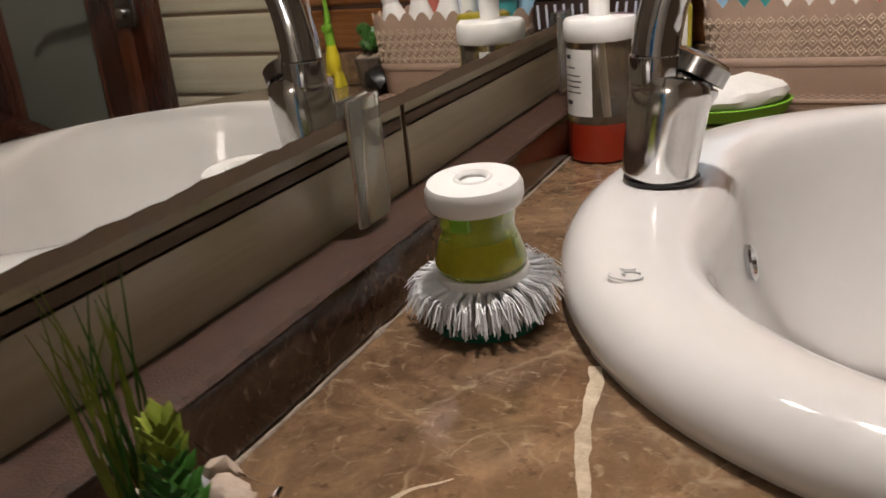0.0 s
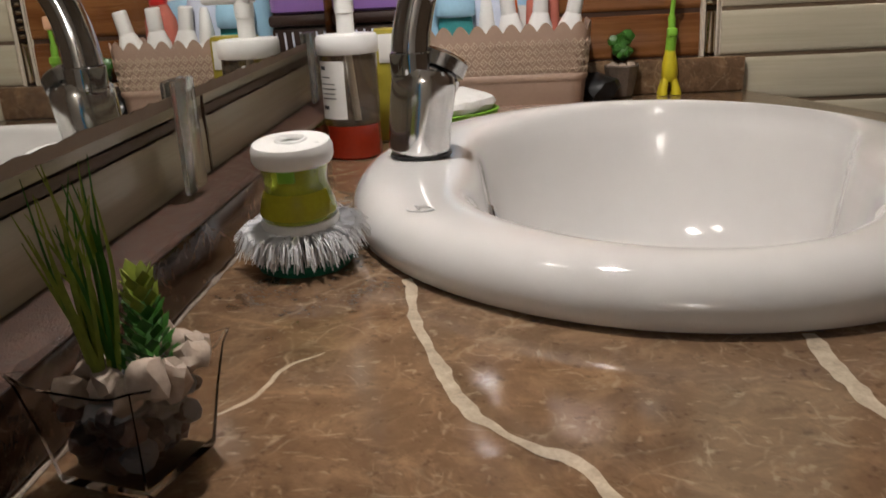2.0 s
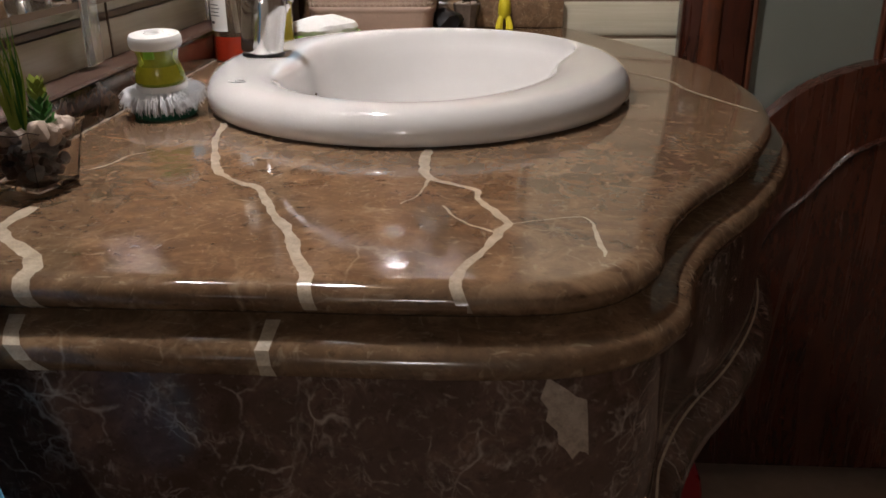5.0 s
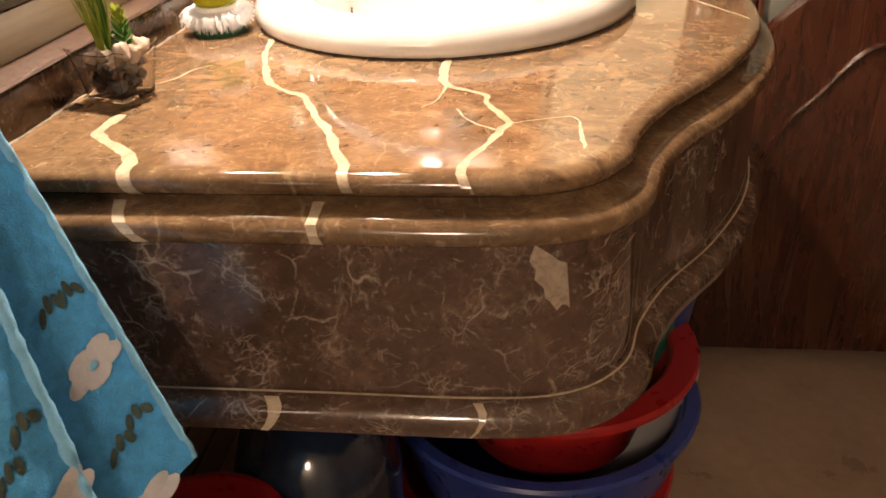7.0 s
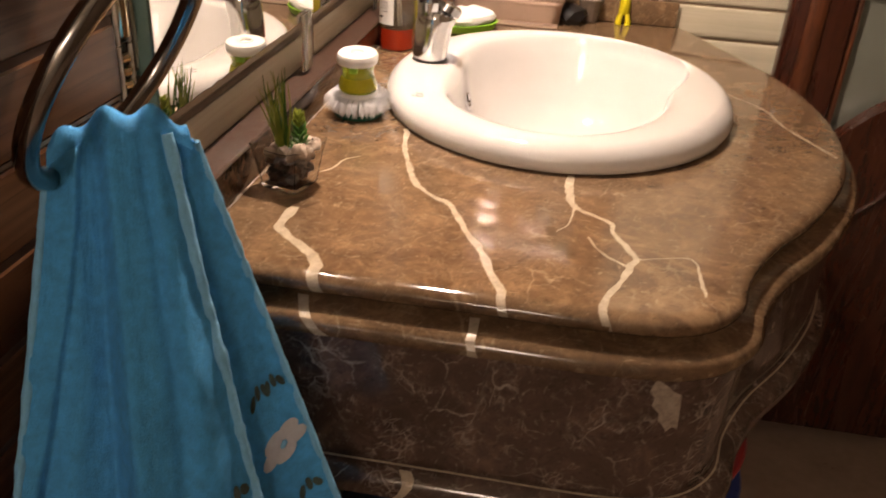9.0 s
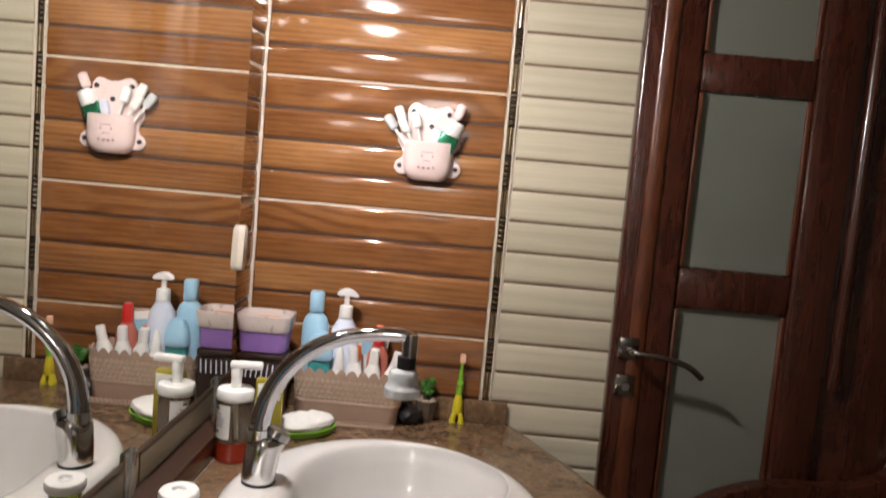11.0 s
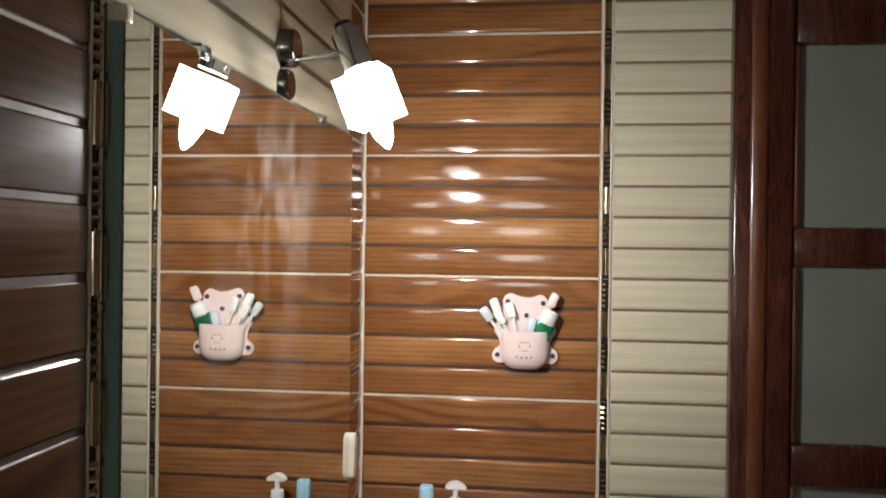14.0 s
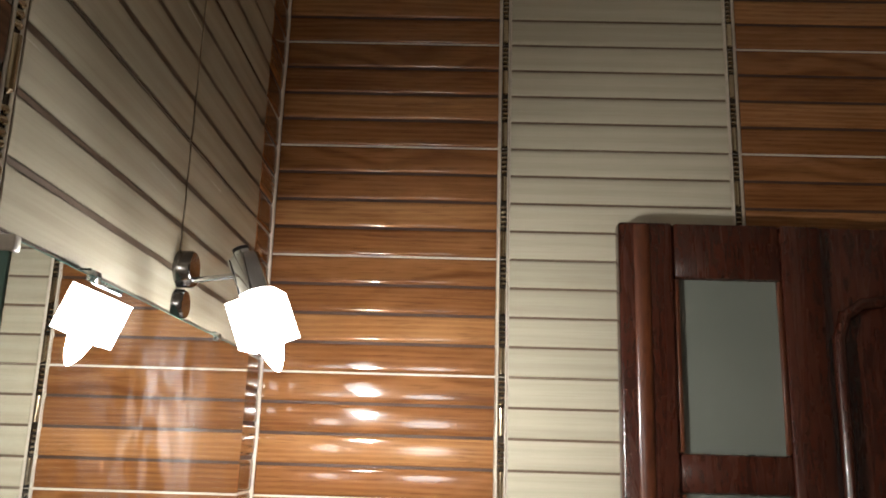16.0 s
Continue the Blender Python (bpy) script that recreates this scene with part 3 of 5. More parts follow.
M["lever_chrome"] = plain("grey_chrome", (0.44, 0.44, 0.44), 0.18, 1.0, vary=0.12)
M["grey_plastic"] = plain("grey_plastic", (0.52, 0.55, 0.56), 0.35, vary=0.1)
tap()
bm = bmesh.new()
ov = [(0.0085, 0.0), (0.0125, 0.0005), (0.0135, 0.003), (0.0115, 0.0045), (0.009, 0.004), (0.0075, 0.001)]
lathe(bm, ov, 28)
part("overflow_ring", bm, M["chrome"], basin_thing, "chrome overflow ring", pose(0.2155, -0.508, 0.823, 0, 76, 0))
bm = bmesh.new()
lathe(bm, [(0.021, 0.0), (0.023, 0.002), (0.019, 0.004), (0.014, 0.002)], 28)
part("drain", bm, M["chrome"], basin_thing, "chrome drain", pose(BASIN[0] + 0.026, BASIN[1], 0.709))


# ---------------------------------------------------------------- mirror and its lamp
M["clip"] = plain("clear_clip", (0.84, 0.88, 0.83), 0.08, vary=0.05, bumps=0.0, trans=0.94)


M["clip_white"] = plain("yellowed_plastic", (0.52, 0.47, 0.39), 0.35, vary=0.15)


def smooth_path_2d(pts, n=5):
    return [(p.x, p.y) for p in smooth_path([(a, b, 0) for a, b in pts], n, closed=True)]


def mirror():
    t = empty("wall_mirror_panel", pose(0, 0, 0), "frameless wall mirror with a worn lower edge on clips", "mirror")
    bm = bmesh.new()
    box(bm, 0.004, 0.0215, -1.070, -0.205, 0.957, 1.786)
    part("backing", bm, M["glass_edge"], t, "greenish polished glass edge")
    bm = bmesh.new()
    box(bm, 0.0218, 0.0232, -1.068, -0.207, 0.960, 1.784)
    part("glass", bm, M["mirror"], t, "silvered glass")
    # worn dark line along the foot
    bm = bmesh.new()
    n = 120
    lo, hi = [], []
    for i in range(n):
        y = -1.0702 + 0.865 * i / (n - 1)
        hi.append((0.0237, y, 0.9625 + 0.0016 * noise.noise(Vector((y * 70, 2, 0))) + 0.0014 * noise.noise(Vector((y * 220, 5, 0)))))
        lo.append((0.0237, y, 0.9558))
    loft(bm, [lo, hi], closed=False)
    part("worn_edge", bm, M["groove"], t, "dark worn silvering")
    for y in (-0.675, -0.30):
        bm = bmesh.new()
        box(bm, 0.024, 0.0285, y - 0.017, y + 0.017, 0.899, 0.972, 0.002)
        part("clip", bm, M["clip"], t, "clear plastic mirror clip")
    for y in (-0.900, -0.42):
        bm = bmesh.new()
        box(bm, 0.004, 0.0262, y - 0.014, y + 0.014, 1.778, 1.792, 0.002)
        part("clip", bm, M["clip"], t)
    bm = bmesh.new()
    prism(bm, [(x, z) for x, z in smooth_path_2d([(-0.006, 1.152), (0.006, 1.150), (0.018, 1.162), (0.020, 1.205), (0.017, 1.226), (0.006, 1.230), (-0.002, 1.218), (-0.005, 1.185)])], 0.0, 0.02, bevel=0.003)
    part("side_clip", bm, M["clip_white"], t, "worn white plastic side clip", pose(0.034, -0.205, 0, 0, 0, 90))
    bm = bmesh.new()
    box(bm, 0.004, 0.026, -1.0725, -1.059, 1.773, 1.788, 0.002)
    part("corner_clip", bm, M["clip_white"], t)
    return t


mirror()


def wall_lamp():
    t = empty("wall_spot_lamp", pose(0.0, -0.595, 1.845), "chrome wall spot lamp, lit, with a square glass shade", "lamp")
    bm = bmesh.new()
    lathe(bm, [(0.024, 0.0), (0.027, 0.002), (0.027, 0.029), (0.024, 0.033), (0.001, 0.034)], 36, 0.0, 0.014)
    plate = part("wall_plate", bm, M["chrome_dark"], t, "round dark chrome wall plate", pose(0.0, 0, 0.0, 90, 0, 90))
    bm = bmesh.new()
    lathe(bm, [(0.019, 0.0), (0.022, 0.002), (0.022, 0.020), (0.019, 0.025), (0.001, 0.026)], 30, 0.0, -0.037)
    part("lower_boss", bm, M["chrome_dark"], plate)
    bm = bmesh.new()
    tube(bm, smooth_path([(0.03, -0.004, -0.002), (0.05, -0.014, -0.003), (0.085, -0.024, 0.0), (0.102, -0.025, 0.002)], 4), 0.0045, 12)
    part("arm", bm, M["chrome"], t)
    ax = Vector((0.064, 0.0, -0.162)).normalized()
    c = Vector((0.107, -0.025, 0.029))
    turn = ax.to_track_quat("Z", "X").to_matrix().to_4x4()
    hm = Matrix.Translation(c) @ turn
    bm = bmesh.new()
    lathe(bm, [(0.012, -0.008), (0.0125, -0.001), (0.021, 0.0), (0.0225, 0.002), (0.0225, 0.055), (0.020, 0.057)], 32)
    part("lamp_holder", bm, M["chrome"], t, "chrome lamp holder", hm)
    bm = bmesh.new()
    lathe(bm, [(0.010, -0.014), (0.0120, -0.013), (0.0120, -0.006), (0.010, -0.005)], 24)
    part("holder_cap", bm, M["black"], t, "black plastic cap", hm)
    bm = bmesh.new()
    s, ribs = 0.0345, 9
    outer = []
    for k in range(ribs * 2 + 1):
        z = 0.064 + 0.066 * k / (ribs * 2)
        w = s - (0.0014 if k % 2 else 0.0)
        outer.append([(-w, -w, z), (w, -w, z), (w, w, z), (-w, w, z)])
    w = s - 0.006
    loft(bm, outer + [[(-w, -w, 0.130), (w, -w, 0.130), (w, w, 0.130), (-w, w, 0.130)], [(-w, -w, 0.068), (w, -w, 0.068), (w, w, 0.068), (-w, w, 0.068)]], True, True, True)
    part("shade", bm, M["shade_glow"], t, "glowing frosted square glass shade", hm @ pose(0, 0, 0, 0, 0, 6))
    bm = bmesh.new()
    lathe(bm, [(0.010, 0.069), (0.016, 0.085), (0.0175, 0.115), (0.0165, 0.135), (0.011, 0.155), (0.004, 0.168), (0.0005, 0.171)], 24)
    part("bulb", bm, M["bulb_glow"], t, "lit white candle bulb", hm)
    return t


M["shade_glow"] = glow("lit_glass_shade", (1.0, 0.95, 0.875), 9.0)
M["bulb_glow"] = glow("lit_bulb", (1.0, 0.95, 0.875), 1000.0)
wall_lamp()

# added fill light, never in view: brightens the apron and towel from behind the camera
fill_lamp = empty("unseen_fill_lamp", pose(0.25, -3.0, 1.66), "added fill light, unseen behind the camera, shaped as a globe", "lamp")
bm = bmesh.new()
lathe(bm, [(0.05, 0.0), (0.055, 0.004), (0.052, 0.016), (0.02, 0.020), (0.018, 0.034)], 32)
part("wall_plate", bm, M["chrome"], fill_lamp, "", pose(0, 0, 0, -90, 0, 0))
bm = bmesh.new()
lathe(bm, [(0.125 * math.sin(a), 0.155 - 0.125 * math.cos(a)) for a in np.linspace(0.05, math.pi - 0.01, 18)], 32)
M["fill_glow"] = glow("fill_light_glow", (1.0, 0.95, 0.88), 8.0)
part("fill_globe", bm, M["fill_glow"], fill_lamp, "glowing globe of the added fill light", pose(0, 0, 0, -90, 0, 0))


# ---------------------------------------------------------------- door
DOOR_Y = -0.075


# lighter mahogany: lamp highlight on the half-round and pane beads, put into colour
M["mahogany_lit"] = wood_print("lit_reddish_wood", (0.046, 0.012, 0.005), (0.082, 0.022, 0.008), (0.115, 0.035, 0.012), 0.30, 2.0, (22, 22, 2.0), 0.2, 0.08)


M["mahogany_panel"] = wood_print("reddish_panel_wood", (0.028, 0.0072, 0.0036), (0.052, 0.0130, 0.006), (0.076, 0.021, 0.009), 0.24, 2.0, (22, 22, 2.0), 0.3, 0.06)


def door():
    t = empty("door_1", pose(0, 0, 0), "dark mahogany door with frosted glass panes, standing against the tiles", "door", kind="structure")
    y0, y1 = DOOR_Y, DOOR_Y + 0.04
    bm = bmesh.new()
    box(bm, 0.737, 0.850, y0, y1, 0.02, 2.092, 0.008, seg=3)
    part("stile", bm, M["mahogany"], t)
    bm = bmesh.new()
    rings = []
    for z in (0.03, 2.085):
        rings.append([(0.785 + 0.017 * math.cos(a), y0 + 0.001 - 0.007 * math.sin(a), z) for a in np.linspace(0, math.pi, 13)])
    loft(bm, rings, closed=False)
    part("half_round", bm, M["mahogany_lit"], t, "half-round wooden bead on the stile, its highlight put in lighter colour")
    bm = bmesh.new()
    box(bm, 1.068, 1.150, y0 - 0.002, y1, 0.02, 2.09, 0.006)
    part("stile", bm, M["mahogany"], t)
    for z0, z1 in ((1.975, 2.091), (1.552, 1.626), (1.134, 1.213)):
        bm = bmesh.new()
        box(bm, 0.8505, 1.0675, y0 + 0.002, y1, z0, z1, 0.006)
        part("rail", bm, M["mahogany"], t)
    for z0, z1 in ((1.627, 1.974), (1.214, 1.551), (0.50, 1.133)):
        bm = bmesh.new()
        box(bm, 0.852, 1.066, y0 + 0.016, y0 + 0.022, z0, z1)
        part("pane", bm, M["frosted"], t, "greyish frosted glass pane")
        for x0, x1 in ((0.8505, 0.860), (1.058, 1.0675)):
            bm = bmesh.new()
            box(bm, x0, x1, y0 + 0.004, y0 + 0.0155, z0 + 0.001, z1 - 0.001, 0.003)
            part("bead", bm, M["mahogany_lit"], t)
    # raised field beside the panes
    bm = bmesh.new()
    box(bm, 1.1505, 1.60, y0 + 0.012, y1, 0.02, 2.09, 0.002)
    part("field", bm, M["mahogany"], t)
    bm = bmesh.new()
    arch = [(1.175, 1.00), (1.175, 1.86), (1.19, 1.905), (1.225, 1.93), (1.30, 1.94), (1.40, 1.94), (1.475, 1.93), (1.51, 1.905), (1.525, 1.86), (1.525, 1.00)]
    tube(bm, [(x, y0 + 0.006, z) for x, z in arch], 0.013, 10)
    part("moulding", bm, M["mahogany"], t, "rounded raised moulding")
    # carved lower panel with a waved top
    top = smooth_path([(0.745, 0.56, 0), (0.838, 0.668, 0), (0.925, 0.755, 0), (1.008, 0.796, 0), (1.086, 0.812, 0), (1.20, 0.818, 0), (1.29, 0.851, 0), (1.33, 0.900, 0), (1.42, 0.935, 0), (1.59, 0.94, 0)], 6)
    low = smooth_path([(0.87, 0.42, 0), (0.916, 0.53, 0), (0.963, 0.583, 0), (1.003, 0.634, 0), (1.040, 0.666, 0), (1.100, 0.688, 0), (1.22, 0.70, 0), (1.34, 0.75, 0), (1.55, 0.80, 0)], 6)
    bm = bmesh.new()
    prism(bm, [(p.x, p.y) for p in top] + [(1.59, 0.03), (0.745, 0.03)], y0 - 0.045, y0 - 0.003, bevel=0.008, seg=3)
    pan = part("lower_panel", bm, M["mahogany_panel"], t, "carved mahogany lower panel with a waved top")
    bm = bmesh.new()
    tube(bm, [(p.x, y0 - 0.044, p.y) for p in low], 0.006, 8)
    part("carving", bm, M["mahogany"], pan)
    # lock plates and lever
    for z in (1.046, 0.972):
        bm = bmesh.new()
        box(bm, 0.748, 0.788, y0 - 0.009, y0 - 0.001, z - 0.022, z + 0.022, 0.004)
        part("lock_plate", bm, M["chrome_dark"], t, "square brushed lock plate")
    bm = bmesh.new()
    tube(bm, smooth_path([(0.768, y0 - 0.008, 1.046), (0.770, y0 - 0.040, 1.046), (0.785, y0 - 0.050, 1.045), (0.83, y0 - 0.052, 1.042), (0.875, y0 - 0.050, 1.030), (0.905, y0 - 0.046, 1.008)], 5), [0.007] * 10 + [0.006] * 16, 12)
    part("lever_handle", bm, M["chrome_dark"], t, "brushed metal lever handle")
    bm = bmesh.new()
    tube(bm, [(0.768, y0 - 0.010, 0.972), (0.768, y0 - 0.020, 0.972)], 0.008, 14)
    part("lock_barrel", bm, M["chrome"], t)
    return t


door()

M["grey_ink"] = plain("grey_enamel", (0.58, 0.58, 0.58), 0.3)
bm = bmesh.new()
for cx0, cy0, r, a0, a1 in ((0.0, 0.0, 0.0085, 2.9, 6.5), (0.002, 0.003, 0.0045, 0.4, 4.2), (-0.001, 0.0095, 0.0035, 3.0, 6.2)):
    tube(bm, [(cx0 + r * math.cos(a), cy0 + 0.6 * r * math.sin(a), 0.0) for a in np.linspace(a0, a1, 12)], 0.0006, 6)
part("deck_mark", bm, M["grey_ink"], basin_thing, "small grey printed mark", pose(0.175, -0.690, 0.8853, 0, 0, 0))


# ---------------------------------------------------------------- small things on the counter
M["green_gel"] = plain("green_clear_plastic", (0.50, 0.62, 0.06), 0.12, vary=0.25, scale=60, bumps=0.0, trans=0.6, coat=0.5)
M["amber_gel"] = plain("amber_soap", (0.46, 0.44, 0.03), 0.15, vary=0.2, scale=60, bumps=0.0, trans=0.2)
M["bristle"] = plain("white_bristle", (0.72, 0.73, 0.75), 0.5, vary=0.06)
M["scourer"] = plain("green_scourer", (0.01, 0.13, 0.07), 0.9, vary=0.4, scale=200, bumps=0.5)
M["red_soap"] = plain("red_liquid_soap", (0.42, 0.035, 0.012), 0.10, vary=0.15, bumps=0.0, trans=0.35, coat=0.6)
M["beige_plastic"] = plain("beige_plastic", (0.38, 0.265, 0.20), 0.45, vary=0.10)
M["beige_dark"] = plain("beige_plastic_relief", (0.50, 0.39, 0.29), 0.5, vary=0.12)
M["purple"] = plain("purple_plastic", (0.24, 0.13, 0.38), 0.40, vary=0.08)
M["lid"] = plain("cloudy_lid", (0.74, 0.65, 0.61), 0.30, vary=0.06, trans=0.2)
M["peach"] = plain("peach_soap", (0.72, 0.42, 0.27), 0.5, vary=0.08)
M["dark_brown"] = plain("dark_brown_plastic", (0.028, 0.014, 0.010), 0.35)
M["sky_blue"] = plain("sky_blue_plastic", (0.34, 0.58, 0.75), 0.35, vary=0.08)
M["teal"] = plain("teal_gel", (0.08, 0.46, 0.47), 0.15, vary=0.25, scale=60, trans=0.35)
M["lilac"] = plain("lilac_plastic", (0.63, 0.68, 0.80), 0.35, vary=0.06)
M["salmon"] = plain("salmon_liquid", (0.62, 0.20, 0.15), 0.2, vary=0.1, trans=0.2)
M["red"] = plain("red_plastic", (0.55, 0.02, 0.015), 0.32, vary=0.12)
M["orange"] = plain("orange_plastic", (0.75, 0.19, 0.02), 0.35, vary=0.08)
M["olive"] = plain("olive_card", (0.30, 0.25, 0.02), 0.40, vary=0.15)
M["leaf"] = plain("leaf_green", (0.035, 0.13, 0.015), 0.45, vary=0.45, scale=30)
M["leaf_light"] = plain("leaf_light_green", (0.22, 0.27, 0.035), 0.45, vary=0.4, scale=40)
M["lime"] = plain("lime_rubber", (0.18, 0.42, 0.03), 0.5, vary=0.15)
M["yellow"] = plain("yellow_plastic", (0.62, 0.52, 0.02), 0.40, vary=0.15)
M["pebble"] = plain("pale_pebble", (0.40, 0.315, 0.25), 0.7, vary=0.3, scale=50, bumps=0.3)
M["pebble_grey"] = plain("grey_pebble", (0.24, 0.25, 0.26), 0.6, vary=0.3, scale=50, bumps=0.3)
M["smoke_glass"] = glass_mat("clear_pot_glass", (0.93, 0.90, 0.88), 0.03, 1.25)
M["ink"] = plain("dark_ink", (0.03, 0.03, 0.035), 0.6)
M["label_paper"] = plain("white_label", (0.74, 0.73, 0.70), 0.5, vary=0.04)
M["soap_white"] = plain("white_soap_net", (0.80, 0.80, 0.77), 0.7, vary=0.08, scale=90, bumps=0.4)
M["pink_pale"] = plain("pale_pink_plastic", (0.76, 0.61, 0.58), 0.30, vary=0.05)
M["pink_dark"] = plain("dusky_pink_print", (0.42, 0.25, 0.26), 0.5)
M["green_foil"] = plain("green_foil", (0.01, 0.16, 0.07), 0.2, 0.4, vary=0.3)
M["clear_body"] = plain("clear_bottle", (0.46, 0.38, 0.27), 0.06, vary=0.08, bumps=0.0, trans=0.88, coat=0.3)


def dish_brush():
    t = empty("dish_brush", pose(0.0966, -0.6842, 0.8508, 5, 0, 0), "palm dish brush with white bristles and a green soap-filled handle", "brush")
    bm = bmesh.new()
    lathe(bm, [(0.028, 0.0), (0.036, 0.001), (0.037, 0.006), (0.033, 0.010)], 36)
    part("scourer", bm, M["scourer"], t, "dark green scouring pad")
    bm = bmesh.new()
    lathe(bm, [(0.020, 0.030), (0.0285, 0.032), (0.0295, 0.036), (0.0285, 0.040), (0.024, 0.041)], 40)
    part("collar", bm, M["white_plastic"], t)
    bm = bmesh.new()
    lathe(bm, [(0.0275, 0.0405), (0.0285, 0.043), (0.0275, 0.050), (0.0245, 0.060), (0.0228, 0.066), (0.0232, 0.072), (0.0248, 0.080), (0.0255, 0.084)], 44)
    part("soap_chamber", bm, M["green_gel"], t, "clear green plastic chamber with soap")
    bm = bmesh.new()
    lathe(bm, [(0.0291, 0.0445), (0.0287, 0.049), (0.0266, 0.056), (0.0246, 0.062), (0.0243, 0.0635)], 44, cap0=False, cap1=False)
    for f in [f for f in bm.faces if f.calc_center_median().y > -0.006]:
        bm.faces.remove(f)
    part("soap_window", bm, M["amber_gel"], t, "amber soap seen through the chamber")
    bm = bmesh.new()
    lathe(bm, [(0.0245, 0.083), (0.0285, 0.0835), (0.0300, 0.087), (0.0300, 0.094), (0.0280, 0.0985), (0.021, 0.100), (0.010, 0.0995), (0.0085, 0.0965), (0.0005, 0.096)], 48)
    part("cap", bm, M["white_plastic"], t, "white screw cap with a press button")
    bm = bmesh.new()
    lathe(bm, [(0.0085, 0.0985), (0.0105, 0.1012), (0.0115, 0.1008), (0.0125, 0.0990)], 32, cap0=False, cap1=False)
    part("cap_ring", bm, M["white_plastic"], t)
    bm = bmesh.new()
    box(bm, -0.006, 0.006, -0.0275, -0.02, 0.074, 0.085, 0.001)
    part("valve", bm, M["lime"], t)
    # bristles in tufts
    random.seed(11)
    bm = bmesh.new()
    for ring, (r0, r1, z1, n) in enumerate(((0.0265, 0.0475, 0.019, 30), (0.0235, 0.043, 0.013, 28), (0.019, 0.036, 0.008, 22))):
        for k in range(n):
            a0 = 2 * math.pi * (k + 0.5 * ring) / n
            for j in range(17):
                a = a0 + random.gauss(0, 0.045)
                rr, zz = r1 * random.uniform(0.86, 1.10), z1 + random.uniform(-0.004, 0.008)
                p0 = Vector((r0 * math.cos(a0), r0 * math.sin(a0), 0.034)) + Vector((random.gauss(0, 0.001), random.gauss(0, 0.001), 0))
                p2 = Vector((rr * math.cos(a), rr * math.sin(a), max(zz, 0.003)))
                p1 = (p0 + p2) / 2 + Vector((0.006 * math.cos(a), 0.006 * math.sin(a), 0.003))
                side = Vector((-math.sin(a), math.cos(a), 0)) * 0.00055
                up = Vector((0, 0, 0.00035))
                q = [[bm.verts.new(p + d) for d in (side, -side * 0.5 + up, -side * 0.5 - up)] for p in (p0, p1, p2)]
                for u, w in zip(q, q[1:]):
                    for i in range(3):
                        bm.faces.new((u[i], u[(i + 1) % 3], w[(i + 1) % 3], w[i]))
    me = mesh_of("bristles", bm, M["bristle"])
    tagged(link("bristles", me, t, "stiff white plastic bristles"), kind="stuff")
    t.scale = (0.86, 0.86, 0.83)
    return t


dish_brush()


def pump_bottle():
    t = empty("soap_pump_bottle", pose(0.073, -0.350, 0.8505, 0, 0, 8), "clear soap bottle with white pump and red liquid at the bottom", "soap bottle")
    bm = bmesh.new()
    lathe(bm, [(0.029, 0.0), (0.031, 0.002), (0.031, 0.036), (0.0295, 0.0362)], 36)
    part("liquid", bm, M["red_soap"], t, "red liquid soap")
    bm = bmesh.new()
    lathe(bm, [(0.0308, 0.0365), (0.0312, 0.038), (0.0312, 0.110), (0.030, 0.112)], 36)
    part("body", bm, M["clear_body"], t)
    bm = bmesh.new()
    lathe(bm, [(0.0325, 0.110), (0.0335, 0.112), (0.0335, 0.126), (0.0315, 0.129), (0.012, 0.130)], 36)
    part("cap", bm, M["white_plastic"], t)
    bm = bmesh.new()
    lathe(bm, [(0.0095, 0.130), (0.0095, 0.150), (0.0105, 0.151), (0.0105, 0.172), (0.0085, 0.175)], 24)
    part("pump_stem", bm, M["white_plastic"], t)
    bm = bmesh.new()
    box(bm, -0.012, 0.046, -0.0105, 0.0105, 0.165, 0.178, 0.004)
    part("nozzle", bm, M["white_plastic"], t)
    bm = bmesh.new()
    pts0 = [(0.0318 * math.cos(a), 0.0318 * math.sin(a)) for a in np.linspace(-2.80, -1.70, 11)]
    loft(bm, [[(x, y, 0.044) for x, y in pts0], [(x, y, 0.104) for x, y in pts0]], closed=False)
    lab = part("label", bm, M["label_paper"], t, "white paper label with unreadable lines")
    bm = bmesh.new()
    for z, w in ((0.095, 0.3), (0.087, 0.5), (0.080, 0.7), (0.075, 0.75), (0.070, 0.7), (0.065, 0.72), (0.054, 0.35)):
        arc = [(0.0321 * math.cos(a), 0.0321 * math.sin(a)) for a in np.linspace(-2.68, -2.70 + 0.9 * w, 5)]
        h = 0.004 if z in (0.095, 0.054) else 0.0012
        loft(bm, [[(x, y, z) for x, y in arc], [(x, y, z + h) for x, y in arc]], closed=False)
    part("print", bm, M["ink"], lab)
    bm = bmesh.new()
    tube(bm, [(0.004, 0, 0.04), (0.0, 0, 0.115)], 0.0028, 8)
    part("dip_tube", bm, M["white_plastic"], t)
    t.scale = (0.92, 0.92, 0.94)
    return t


pump_bottle()

# olive pack behind the pump bottle
bm = bmesh.new()
box(bm, -0.024, 0.024, -0.014, 0.014, 0.0, 0.120, 0.003)
ob = empty("soap_pack", pose(0.112, -0.270, 0.8505, 0, 0, 10), "olive-yellow soap pack standing behind the pump bottle", "soap pack")
part("pack", bm, M["olive"], ob)
bm = bmesh.new()
box(bm, -0.020, 0.020, -0.0152, -0.0142, 0.085, 0.115, 0.0005)
part("pack_label", bm, M["label_paper"], ob, "white label")


